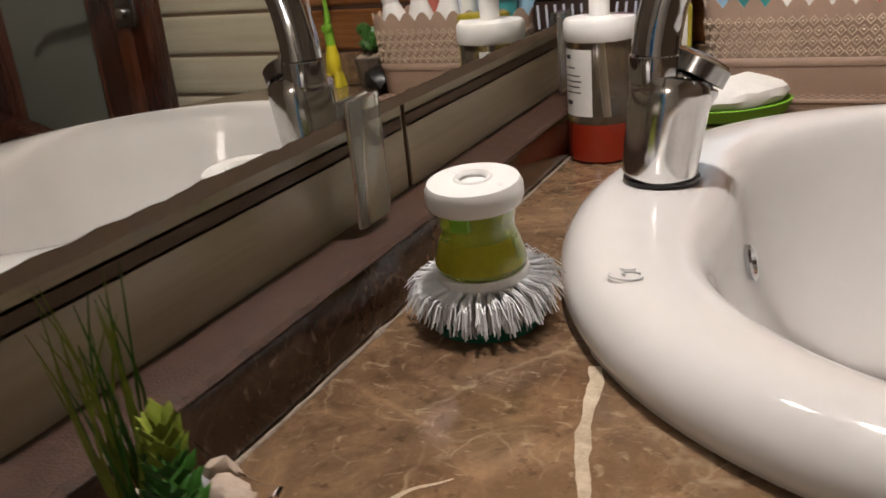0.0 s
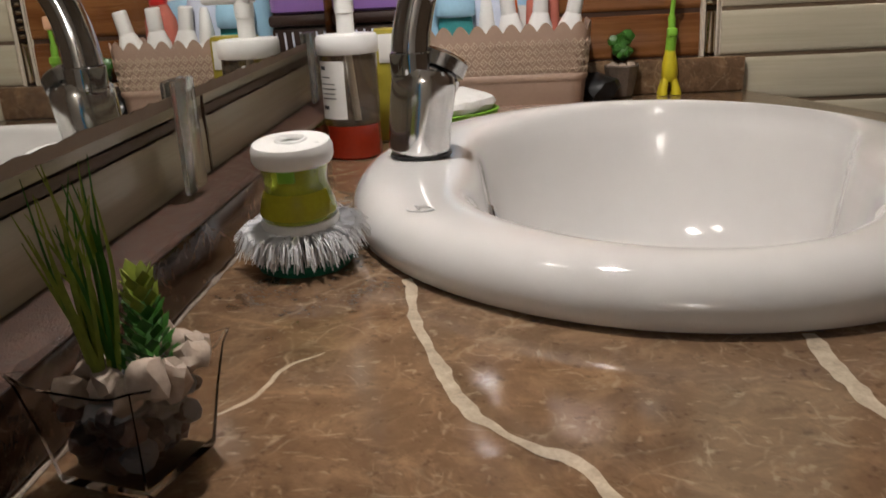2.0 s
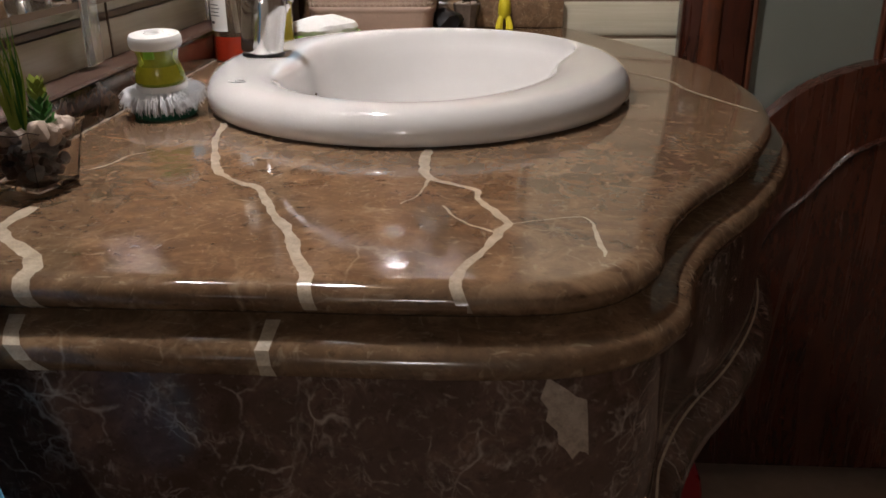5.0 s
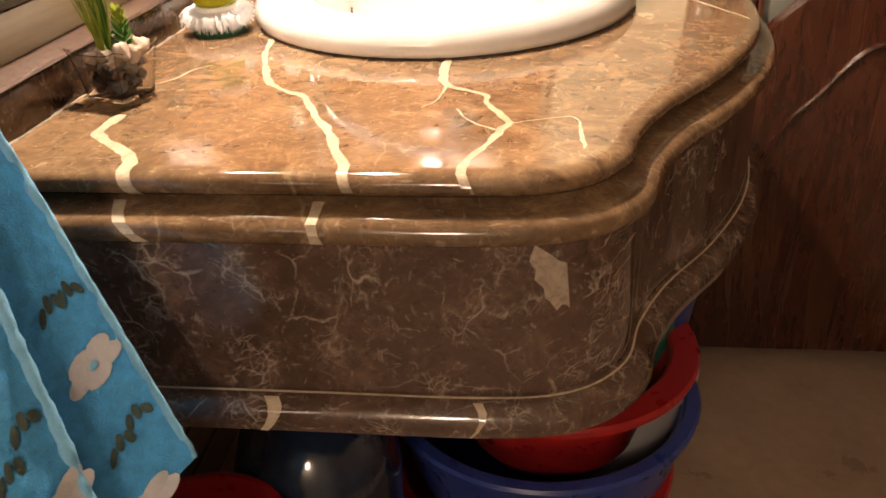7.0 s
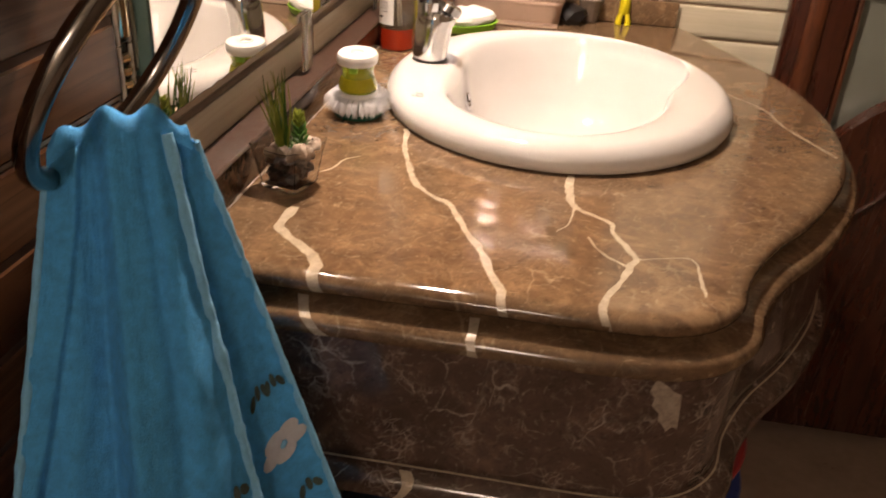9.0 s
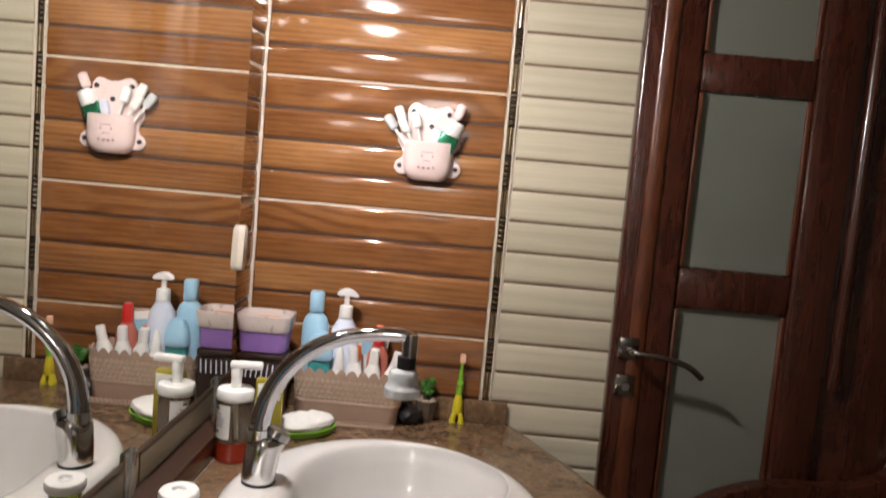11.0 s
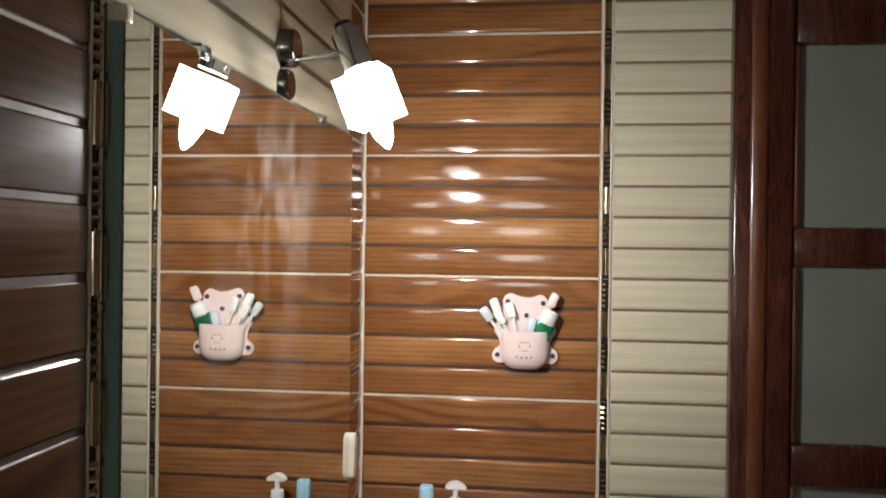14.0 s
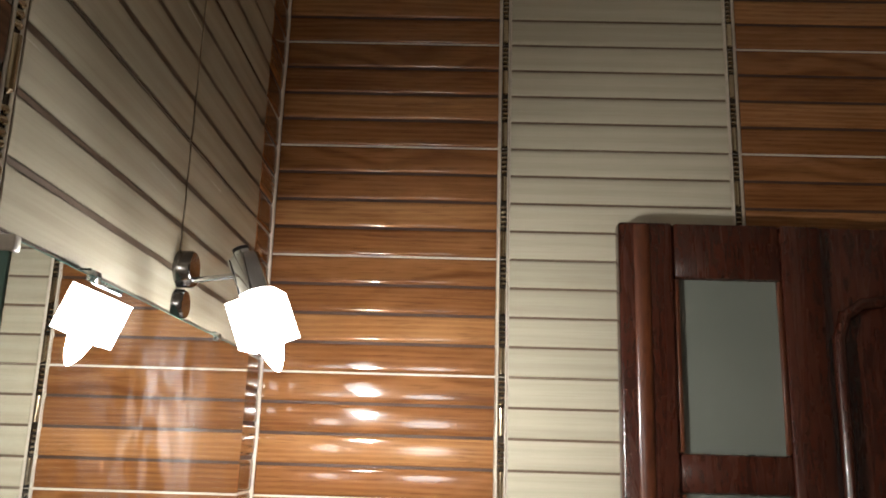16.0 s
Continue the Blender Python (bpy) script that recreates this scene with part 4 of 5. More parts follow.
def soap_dish():
    t = empty("soap_dish", pose(0.163, -0.187, 0.8505, 0, 0, 42), "green oval soap dish with white netted soap on it", "soap dish")
    bm = bmesh.new()
    lathe(bm, [(0.036, 0.0), (0.042, 0.003), (0.046, 0.014), (0.044, 0.015), (0.038, 0.006)], 36, sx=1.42, sy=0.95)
    part("dish", bm, M["lime"], t)
    return t


soap_dish()
bm = bmesh.new()
random.seed(3)
lathe(bm, [(0.030, 0.0), (0.044, 0.004), (0.047, 0.010), (0.044, 0.017), (0.034, 0.021), (0.018, 0.026), (0.001, 0.028)], 40, sx=1.32, sy=0.86)
for v in bm.verts:
    v.co += Vector((noise.noise(v.co * 70), noise.noise(v.co * 70 + Vector((5, 0, 0))), noise.noise(v.co * 90))) * 0.003
tagged(part("sponge", bm, M["soap_white"], None, "", pose(0.163, -0.187, 0.8622, 0, 0, 42)), "soft white sponge lying on the green soap dish", "sponge")


def basket():
    """An oblong lace basket with a scalloped rim."""
    cx, cy = 0.228, -0.064
    t = empty("lace_basket", pose(cx, cy, 0.8505, 0, 0, 0), "beige plastic lace basket with a scalloped rim, full of bottles", "basket")
    hx, hy, rc = 0.106, 0.0475, 0.022
    n = 336
    legs = [2 * (hx - rc), math.pi / 2 * rc, 2 * (hy - rc), math.pi / 2 * rc] * 2
    total = sum(legs)

    def along(s):
        """A place on the rounded oblong, s metres round it from the front left."""
        k = 0
        while s > legs[k]:
            s -= legs[k]
            k += 1
        sx, sy, turn = ((-1, -1, 0), (1, -1, 0), (1, -1, 90), (1, 1, 90), (1, 1, 180), (-1, 1, 180), (-1, 1, 270), (-1, -1, 270))[k]
        c = Vector((sx * (hx - rc), sy * (hy - rc), 0))
        d = Matrix.Rotation(radians(turn), 3, "Z")
        if k % 2:
            a = s / rc
            return c + d @ Vector((rc * math.sin(a), -rc * math.cos(a), 0))
        return c + d @ Vector((s, -rc, 0))

    def ring(k, z, scal=0.0):
        out = []
        for i in range(n):
            s = total * i / n * 0.99999
            p = along(s)
            out.append((p.x * (1 + (k - 1) * 0.6), p.y * k, z + scal * abs(math.sin(math.pi * s / (total / 28.0)))))
        return out
    bm = bmesh.new()
    loft(bm, [ring(0.86, 0.0), ring(0.90, 0.004), ring(0.945, 0.034), ring(0.95, 0.036)], True, True, False)
    part("base", bm, M["beige_plastic"], t)
    bm = bmesh.new()
    loft(bm, [ring(0.965, 0.035), ring(0.985, 0.038), ring(0.985, 0.042), ring(0.962, 0.044)], True, False, False)
    part("band", bm, M["beige_plastic"], t)
    bm = bmesh.new()
    loft(bm, [ring(0.955, 0.042), ring(1.02, 0.084), ring(1.05, 0.096, 0.011), ring(1.02, 0.095, 0.011), ring(0.99, 0.084), ring(0.925, 0.042)], True, False, False)
    w = part("lace_wall", bm, M["beige_plastic"], t, "embossed lace wall")
    bm = bmesh.new()
    for i in range(56):
        for row, (z, k) in enumerate(((0.050, 0.974), (0.0605, 0.990), (0.071, 1.006), (0.0815, 1.022))):
            s = (total * (i + 0.5 * (row % 2)) / 56) % total
            q, q1 = along(s * 0.99999), along(((s + 0.002) % total) * 0.99999)
            p = Vector((q.x * (1 + (k - 1) * 0.6), q.y * k, z))
            e = (q1 - q).normalized()
            tube(bm, [p - e * 0.0042, p + Vector((0, 0, 0.0050)), p + e * 0.0042, p - Vector((0, 0, 0.0050)), p - e * 0.0042], 0.0010, 5)
            tube(bm, [p - e * 0.0012, p + e * 0.0012], 0.0016, 6)
    me = mesh_of("lace_relief", bm, M["beige_dark"])
    tagged(link("lace_relief", me, w), kind="stuff")
    # pierced tray along the foot
    bm = bmesh.new()
    box(bm, -0.060, 0.098, -0.066, -0.042, 0.0, 0.005, 0.0015)
    tr = part("tray", bm, M["beige_plastic"], t, "pierced tray edge")
    bm = bmesh.new()
    for k in range(16):
        for j in range(3):
            x, y = -0.054 + k * 0.0094 + (0.0047 if j % 2 else 0), -0.063 + j * 0.0075
            lathe(bm, [(0.0026, 0.0051), (0.0001, 0.0052)], 8, x, y)
    part("hole", bm, M["dark_brown"], tr)
    return t


basket()


def bottle(name, at, label, parts, category="bottle", tilt=(0, 0, 0)):
    """A turned bottle: parts of (name, material, profile, squash)."""
    t = empty(name, pose(at[0], at[1], at[2], *tilt), label, category)
    for pname, mat, prof, squash in parts:
        bm = bmesh.new()
        lathe(bm, prof, 28, sx=1.0, sy=squash, power=2.4)
        part(pname, bm, M[mat], t)
    return t


BZ = 0.8560
bottle("shampoo_bottle", (0.150, -0.062, BZ), "sky blue shampoo bottle with a ribbed cap in the basket", [
    ("body", "sky_blue", [(0.020, 0), (0.024, 0.004), (0.026, 0.08), (0.027, 0.150), (0.026, 0.178), (0.021, 0.192), (0.0135, 0.200)], 0.7),
    ("cap", "sky_blue", [(0.013, 0.203), (0.0145, 0.205), (0.0145, 0.240), (0.012, 0.244)], 1.0)])
bottle("conditioner_bottle", (0.166, -0.084, BZ), "clear blue bottle of teal gel in the basket", [
    ("body", "teal", [(0.018, 0), (0.021, 0.003), (0.023, 0.09), (0.022, 0.112)], 0.55),
    ("shoulder", "sky_blue", [(0.0225, 0.112), (0.0255, 0.115), (0.026, 0.128), (0.022, 0.150), (0.014, 0.166), (0.003, 0.170)], 0.7)])
lotion = bottle("lotion_bottle", (0.208, -0.056, BZ), "pale lilac lotion bottle with a white pump in the basket", [
    ("body", "lilac", [(0.022, 0), (0.026, 0.004), (0.029, 0.10), (0.029, 0.145), (0.025, 0.172), (0.013, 0.195)], 0.75),
    ("collar", "white_plastic", [(0.0135, 0.195), (0.014, 0.197), (0.013, 0.218), (0.006, 0.220)], 1.0),
    ("stem", "white_plastic", [(0.005, 0.220), (0.005, 0.240)], 1.0)])
bm = bmesh.new()
prism(bm, smooth_path_2d([(-0.020, 0.240), (-0.010, 0.251), (0.006, 0.252), (0.020, 0.244), (0.021, 0.237), (0.0, 0.239)]), -0.008, 0.008, bevel=0.002)
part("pump_head", bm, M["white_plastic"], lotion, "", pose(0, 0, 0, 0, 0, 15))
bottle("nasal_spray", (0.206, -0.087, BZ), "small white spray bottle with a pointed cap in the basket", [
    ("body", "white_plastic", [(0.012, 0), (0.015, 0.003), (0.015, 0.085), (0.012, 0.095)], 1.0),
    ("cap", "white_plastic", [(0.010, 0.095), (0.0105, 0.10), (0.006, 0.135), (0.004, 0.140)], 1.0)])
for x, y, lean in ((0.246, -0.084, -6), (0.292, -0.084, 12), (0.268, -0.086, 3)):
    bottle("cream_tube", (x, y, BZ), "small white squeeze tube with a stepped cap in the basket", [
        ("body", "white_plastic", [(0.014, 0), (0.016, 0.002), (0.016, 0.096), (0.010, 0.113)], 0.9),
        ("cap", "white_plastic", [(0.0092, 0.113), (0.0098, 0.115), (0.0092, 0.141), (0.0075, 0.143)], 1.0)], "tube", (0, lean, 0))
bottle("medicine_bottle", (0.236, -0.062, BZ), "small bottle with an orange cap in the basket", [
    ("body", "label_paper", [(0.011, 0), (0.012, 0.003), (0.012, 0.105), (0.010, 0.112)], 1.0),
    ("cap", "orange", [(0.0095, 0.112), (0.010, 0.114), (0.009, 0.140), (0.007, 0.142)], 1.0)])
bottle("baby_oil_bottle", (0.278, -0.056, BZ), "salmon pink bottle with a red cap in the basket", [
    ("body", "salmon", [(0.018, 0), (0.021, 0.004), (0.023, 0.08), (0.021, 0.125), (0.012, 0.145)], 0.75),
    ("cap", "red", [(0.011, 0.145), (0.0115, 0.147), (0.010, 0.180), (0.007, 0.184)], 1.0)])
bm = bmesh.new()
box(bm, -0.030, 0.030, -0.006, 0.006, 0.0, 0.165, 0.003)
ob = empty("carton", pose(0.246, -0.034, BZ, 0, 8, 4), "upright white paper carton in the basket", "carton")
part("box", bm, M["label_paper"], ob)
bm = bmesh.new()
box(bm, -0.024, 0.010, -0.0068, -0.0062, 0.120, 0.150, 0.0)
part("print", bm, M["sky_blue"], ob, "faded blue print")


def soap_box():
    t = empty("container_stand", pose(0.062, -0.110, 0.8505), "dark brown slotted plastic stand in the tiled corner", "stand")
    bm = bmesh.new()
    box(bm, -0.040, 0.042, -0.035, 0.035, 0.0, 0.118, 0.004)
    part("body", bm, M["dark_brown"], t)
    bm = bmesh.new()
    box(bm, -0.043, 0.045, -0.039, 0.039, 0.1185, 0.133, 0.005)
    part("rim", bm, M["dark_brown"], t)
    for k in range(8):
        bm = bmesh.new()
        tube(bm, [(-0.034 + k * 0.0100, -0.0355, 0.112), (-0.036 + k * 0.0100, -0.0375, 0.086)], 0.0014, 6)
        part("tine", bm, M["lilac"], t, "pale tine" if k == 0 else "")
    u = empty("soap_container", pose(0.062, -0.110, 0.984), "purple plastic container with a cloudy lid and soap inside", "container")
    bm = bmesh.new()
    lathe(bm, [(0.040, 0.0), (0.0445, 0.003), (0.047, 0.040), (0.049, 0.041)], 48, sx=1.0, sy=0.85, power=4.5)
    part("tub", bm, M["purple"], u)
    bm = bmesh.new()
    lathe(bm, [(0.0485, 0.0415), (0.050, 0.044), (0.0525, 0.062), (0.0535, 0.072), (0.050, 0.073), (0.047, 0.056), (0.001, 0.052)], 48, sx=1.0, sy=0.85, power=4.5)
    part("lid", bm, M["lid"], u, "cloudy white upper tray")
    v = bmesh.new()
    lathe(v, [(0.016, 0.0), (0.021, 0.003), (0.021, 0.010), (0.016, 0.014), (0.001, 0.015)], 28, sx=1.3, sy=0.8)
    tagged(part("soap_bar", v, M["peach"], None, "", pose(0.066, -0.112, 1.0365, 0, 0, 10)), "peach bar of soap in the container tray", "soap")
    return t


soap_box()


def blade(bm, root, tip, width, bend, mat=0):
    P = smooth_path([root, root.lerp(tip, 0.5) + bend, tip], 5)
    side = (tip - root).cross(Vector((0.3, 0.8, 0.1))).normalized()
    rings = []
    for i, p in enumerate(P):
        w = width * (1 - (i / (len(P) - 1)) ** 1.5) + 0.0002
        rings.append([p + side * w, p - side * w])
    for a, b in zip(rings, rings[1:]):
        q = [bm.verts.new(c) for c in (a[0], a[1], b[1], b[0])]
        bm.faces.new(q).material_index = mat


def rock(bm, c, r, seed, flat=0.7, mat=0):
    ret = bmesh.ops.create_icosphere(bm, subdivisions=2, radius=1.0)
    for v in ret["verts"]:
        k = 1 + 0.5 * noise.noise(v.co * 1.3 + Vector((seed, 0, 0)))
        v.co = Vector((v.co.x * r * k, v.co.y * r * k, v.co.z * r * k * flat)) + Vector(c)
    for f in {f for v in ret["verts"] for f in v.link_faces}:
        f.material_index = mat


M["gravel"] = plain("brown_gravel", (0.16, 0.105, 0.080), 0.5, vary=0.5, scale=70, bumps=0.6)
M["gravel_dark"] = plain("dark_gravel", (0.045, 0.032, 0.028), 0.4, vary=0.5, scale=70, bumps=0.6)


def grass_pot():
    t = empty("plant_pot", pose(0.085, -0.925, 0.8505, 0, 0, 20), "faceted smoky glass pot with pebbles, grass and a small succulent", "potted plant")
    random.seed(21)

    def square(r, z, flare=0.0):
        """A square with pointed corners; flare lifts the corners."""
        out = []
        for k in range(32):
            a = 2 * math.pi * k / 32
            c = max(abs(math.cos(a)), abs(math.sin(a)))
            d = r / c
            out.append((d * math.cos(a), d * math.sin(a), z + flare * max(0.0, (1 / c - 1.15)) / 0.264))
        return out

    bm = bmesh.new()
    loft(bm, [square(0.0235, 0.0), square(0.0245, 0.002), square(0.0285, 0.030), square(0.0320, 0.046, 0.003), square(0.0345, 0.050, 0.005), square(0.0335, 0.0505, 0.005),
              square(0.0310, 0.0465, 0.003), square(0.0275, 0.031), square(0.0232, 0.005)], True, True, True)
    part("pot", bm, M["smoke_glass"], t, "clear square glass pot with flared corners", pose(0, 0, 0, 0, 0, -37), sharp=25)
    bm = bmesh.new()
    for k in range(90):
        z = random.uniform(0.010, 0.038)
        half = 0.0135 + 0.22 * z
        rock(bm, (random.uniform(-half, half), random.uniform(-half, half), z), random.uniform(0.0045, 0.0075), k * 1.7, 0.8, k % 3)
    tagged(part("gravel", bm, [M["gravel"], M["pebble_grey"], M["gravel_dark"]], t, "grey and brown gravel behind the glass", pose(0, 0, 0, 0, 0, -37)), kind="stuff")
    for k, (px, py) in enumerate(((0.030, -0.012), (0.026, 0.010), (0.034, 0.002), (0.022, -0.022), (0.012, -0.028), (0.018, 0.024))):
        bm = bmesh.new()
        rock(bm, (0, 0, 0), 0.0085 + 0.002 * math.sin(k * 2.1), k * 5.3 + 1, 0.75)
        part("pebble", bm, M["pebble"], t, "", pose(px, py, 0.050 + 0.002 * math.cos(k * 3), 30 * k, 17 * k, 50 * k))
    bm = bmesh.new()
    rock(bm, (0, 0, 0.036), 0.024, 1, 0.35)
    part("soil", bm, M["pebble_grey"], t)
    for k in range(14):
        a, r = random.uniform(0, 6.28), random.uniform(0.008, 0.025)
        bm = bmesh.new()
        rock(bm, (0, 0, 0), random.uniform(0.005, 0.0085), k * 3.1, 0.65)
        part("pebble", bm, M["pebble" if k % 3 else "pebble_grey"], t, "", pose(r * math.cos(a), r * math.sin(a), 0.041 + random.uniform(0, 0.005), 20 * math.sin(k), 25 * math.cos(k), k * 40))
    bm = bmesh.new()
    for k in range(32):
        a = random.uniform(0, 6.28)
        root = Vector((-0.006 + 0.007 * math.cos(a), 0.004 + 0.007 * math.sin(a), 0.040))
        out = Vector((-0.008 + random.gauss(0, 0.010), 0.004 + random.gauss(0, 0.009), random.uniform(0.050, 0.100)))
        blade(bm, root, root + out, random.uniform(0.0009, 0.0016), Vector((random.gauss(0, 0.003), random.gauss(0, 0.003), 0.006)), 0 if k % 3 else 1)
    part("grass", bm, [M["leaf_light"], M["leaf"]], t, "thin artificial grass blades")
    bm = bmesh.new()
    for k in range(70):
        z = 0.040 + 0.046 * (k / 70)
        a = k * 2.4
        r = 0.012 * (1 - 0.55 * k / 70)
        c = Vector((0.013, -0.004, z))
        root = c + Vector((r * 0.5 * math.cos(a), r * 0.5 * math.sin(a), 0))
        tip = c + Vector((r * 1.25 * math.cos(a), r * 1.25 * math.sin(a), 0.009))
        d = (tip - root)
        s = d.cross(Vector((0, 0, 1))).normalized() * 0.0035
        m1 = root + d * 0.55
        q = [bm.verts.new(v) for v in (root, m1 + s, tip, m1 - s, m1 + Vector((0, 0, 0.0022)))]
        for i, j in ((0, 1), (1, 2), (2, 3), (3, 0)):
            bm.faces.new((q[i], q[j], q[4])).material_index = 0 if k < 48 else 1
    part("succulent", bm, [M["leaf"], M["leaf_light"]], t, "small green succulent")
    t.scale = (0.84, 0.84, 0.9)
    return t


grass_pot()


M["stone_brown"] = plain("brown_stone", (0.13, 0.095, 0.070), 0.6, vary=0.4, scale=60, bumps=0.4)


def cactus():
    t = empty("cactus_pot", pose(0.383, -0.034, 0.8505), "tiny cactus in a stone pot with pale pebbles", "potted plant")
    bm = bmesh.new()
    lathe(bm, [(0.015, 0.0), (0.018, 0.003), (0.0275, 0.046), (0.0255, 0.048), (0.021, 0.038)], 10)
    part("pot", bm, M["stone_brown"], t, sharp=15)
    for k in range(8):
        bm = bmesh.new()
        rock(bm, (0, 0, 0), 0.0072, k * 2.7, 0.8)
        part("pebble", bm, M["pebble"], t, "", pose(0.016 * math.cos(k * 0.785), 0.016 * math.sin(k * 0.785), 0.045))
    bm = bmesh.new()
    random.seed(8)
    for k in range(9):
        rock(bm, (random.gauss(0, 0.006), random.gauss(0, 0.006), 0.060 + 0.0035 * k), random.uniform(0.009, 0.012), k, 0.9)
    tagged(part("cactus", bm, M["leaf"], t), kind="stuff")
    t.scale = (0.86, 0.86, 0.90)
    return t


cactus()


def giraffe_brush():
    t = empty("toothbrush_stand", pose(0.447, -0.030, 0.8505, 0, 0, 0), "yellow-green standing child's toothbrush with a moulded foot", "toothbrush")
    bm = bmesh.new()
    for x, y in ((-0.010, -0.006), (0.010, -0.006), (-0.010, 0.008), (0.010, 0.008)):
        tube(bm, [(x, y, 0.0), (x, y, 0.006), (x * 0.6, y * 0.5, 0.022)], [0.0075, 0.0065, 0.005], 12)
    part("feet", bm, M["yellow"], t)
    bm = bmesh.new()
    lathe(bm, [(0.008, 0.018), (0.0125, 0.026), (0.0115, 0.044), (0.0085, 0.056), (0.0075, 0.062)], 22)
    part("body", bm, M["yellow"], t)
    bm = bmesh.new()
    tube(bm, smooth_path([(0, 0, 0.060), (0.002, 0, 0.085), (0.001, 0, 0.105), (0.003, 0, 0.132)], 4), [0.0078] * 5 + [0.0055] * 4 + [0.0034] * 4, 12)
    box(bm, -0.006, 0.009, -0.010, 0.004, 0.080, 0.092, 0.003)
    part("neck", bm, M["lime"], t)
    bm = bmesh.new()
    box(bm, -0.004, 0.010, -0.006, 0.006, 0.130, 0.150, 0.0035)
    part("brush_head", bm, M["peach"], t)
    t.scale = (0.88, 0.88, 0.95)
    return t


giraffe_brush()

# dark bundle beside the basket
bm = bmesh.new()
rock(bm, (0, 0, 0.018), 0.026, 4.0, 0.7)
tagged(part("hair_tie", bm, M["black"], None, "", pose(0.348, -0.066, 0.8505)), "black fabric hair tie lying beside the basket", "hair tie")


def cup_holder():
    """A pink holder on the tiles with lobes at its corners, full of brushes."""
    t = empty("toothbrush_holder", pose(0.343, -0.010, 1.340), "pink rounded wall holder full of toothbrushes and a tube", "toothbrush holder")
    bm = bmesh.new()
    plate = [(-0.050, 0.005), (-0.060, 0.016), (-0.055, 0.030), (-0.044, 0.036), (-0.046, 0.052), (-0.056, 0.062), (-0.054, 0.078), (-0.040, 0.084), (-0.042, 0.120), (-0.030, 0.134), (-0.014, 0.130), (0.0, 0.126), (0.014, 0.128), (0.030, 0.132), (0.041, 0.118),
             (0.040, 0.084), (0.053, 0.076), (0.055, 0.060), (0.046, 0.052), (0.044, 0.036), (0.055, 0.030), (0.060, 0.016), (0.050, 0.005), (0.030, 0.006), (0.0, 0.0), (-0.030, 0.006)]
    prism(bm, smooth_path_2d(plate, 3), -0.008, 0.0, bevel=0.002)
    part("back_plate", bm, M["pink_pale"], t)
    bm = bmesh.new()
    rings = []
    for z, k, d in ((-0.004, 0.55, 0.5), (0.001, 0.78, 0.75), (0.010, 0.93, 0.9), (0.024, 1.0, 1.0), (0.064, 1.02, 1.05), (0.066, 0.97, 1.0), (0.062, 0.92, 0.93)):
        rings.append([(0.0435 * k * c, -0.007 - 0.034 * d * max(s, 0) ** 0.6, z) for c, s in ((math.cos(a), math.sin(a)) for a in np.linspace(0, math.pi, 25))])
    loft(bm, rings, closed=False)
    bm.faces.new([bm.verts.new(p) for p in rings[0]])
    part("pocket", bm, M["pink_pale"], t)
    for x, z in ((-0.050, 0.020), (0.050, 0.020), (0.002, 0.094), (-0.032, 0.119), (0.032, 0.117)):
        bm = bmesh.new()
        tube(bm, [(x, -0.008, z), (x, -0.011, z)], 0.0045, 12)
        part("screw_dot", bm, M["ink"], t)
    for x0, x1, z0, z1 in ((-0.010, 0.010, 0.046, 0.0475), (-0.011, -0.008, 0.038, 0.042), (0.008, 0.011, 0.038, 0.042), (-0.006, 0.006, 0.031, 0.0325), (-0.016, -0.012, 0.018, 0.022), (-0.008, -0.003, 0.017, 0.021), (0.001, 0.006, 0.017, 0.021), (0.010, 0.014, 0.018, 0.022)):
        bm = bmesh.new()
        box(bm, x0, x1, -0.0425, -0.0412, z0, z1)
        part("print", bm, M["pink_dark"], t)
    t.scale = (1.12, 1.0, 1.10)
    return t


cup_holder()
random.seed(2)
for k, (x, lean, top, mat, head) in enumerate(((-0.034, -36, 0.078, "white_plastic", "grey_plastic"), (-0.028, -24, 0.086, "label_paper", "label_paper"), (-0.014, -30, 0.066, "white_plastic", "label_paper"), (0.000, 12, 0.040, "lilac", "lilac"), (0.012, 24, 0.100, "pink_pale", "pink_pale"), (-0.006, -16, 0.072, "label_paper", "white_plastic"))):
    t = empty("toothbrush", pose(0.343 + x * 0.6, -0.030, 1.366, 0, lean, 0), "slim toothbrush standing in the pink holder", "toothbrush", "brushes in the holder")
    bm = bmesh.new()
    tube(bm, [(0, 0, 0), (0, 0, top * 0.6), (0, 0, top + 0.012)], [0.0042, 0.0036, 0.0030], 10)
    part("handle", bm, M[mat], t)
    bm = bmesh.new()
    box(bm, -0.0095, 0.0095, -0.008, 0.007, top + 0.004, top + 0.036, 0.006)
    part("bristle_head", bm, M[head], t)
t = empty("toothpaste_tube", pose(0.368, -0.031, 1.385, 0, 22, 0), "green toothpaste tube with a white cap in the holder", "toothpaste")
bm = bmesh.new()
box(bm, -0.019, 0.017, -0.008, 0.004, 0.0, 0.050, 0.004)
part("tube", bm, M["green_foil"], t)
bm = bmesh.new()
lathe(bm, [(0.0155, 0.046), (0.0170, 0.048), (0.0170, 0.072), (0.0135, 0.076)], 24)
part("cap", bm, M["white_plastic"], t)


# ---------------------------------------------------------------- towel on its ring
M["towel"] = plain("blue_terry", (0.034, 0.350, 0.72), 0.95, vary=0.26, scale=110, bumps=1.0)
M["towel_edge"] = plain("pale_blue_selvedge", (0.17, 0.50, 0.76), 0.95, vary=0.2, scale=150, bumps=0.8)
M["towel_print"] = plain("pale_print", (0.50, 0.52, 0.56), 0.95, vary=0.12, bumps=0.6)
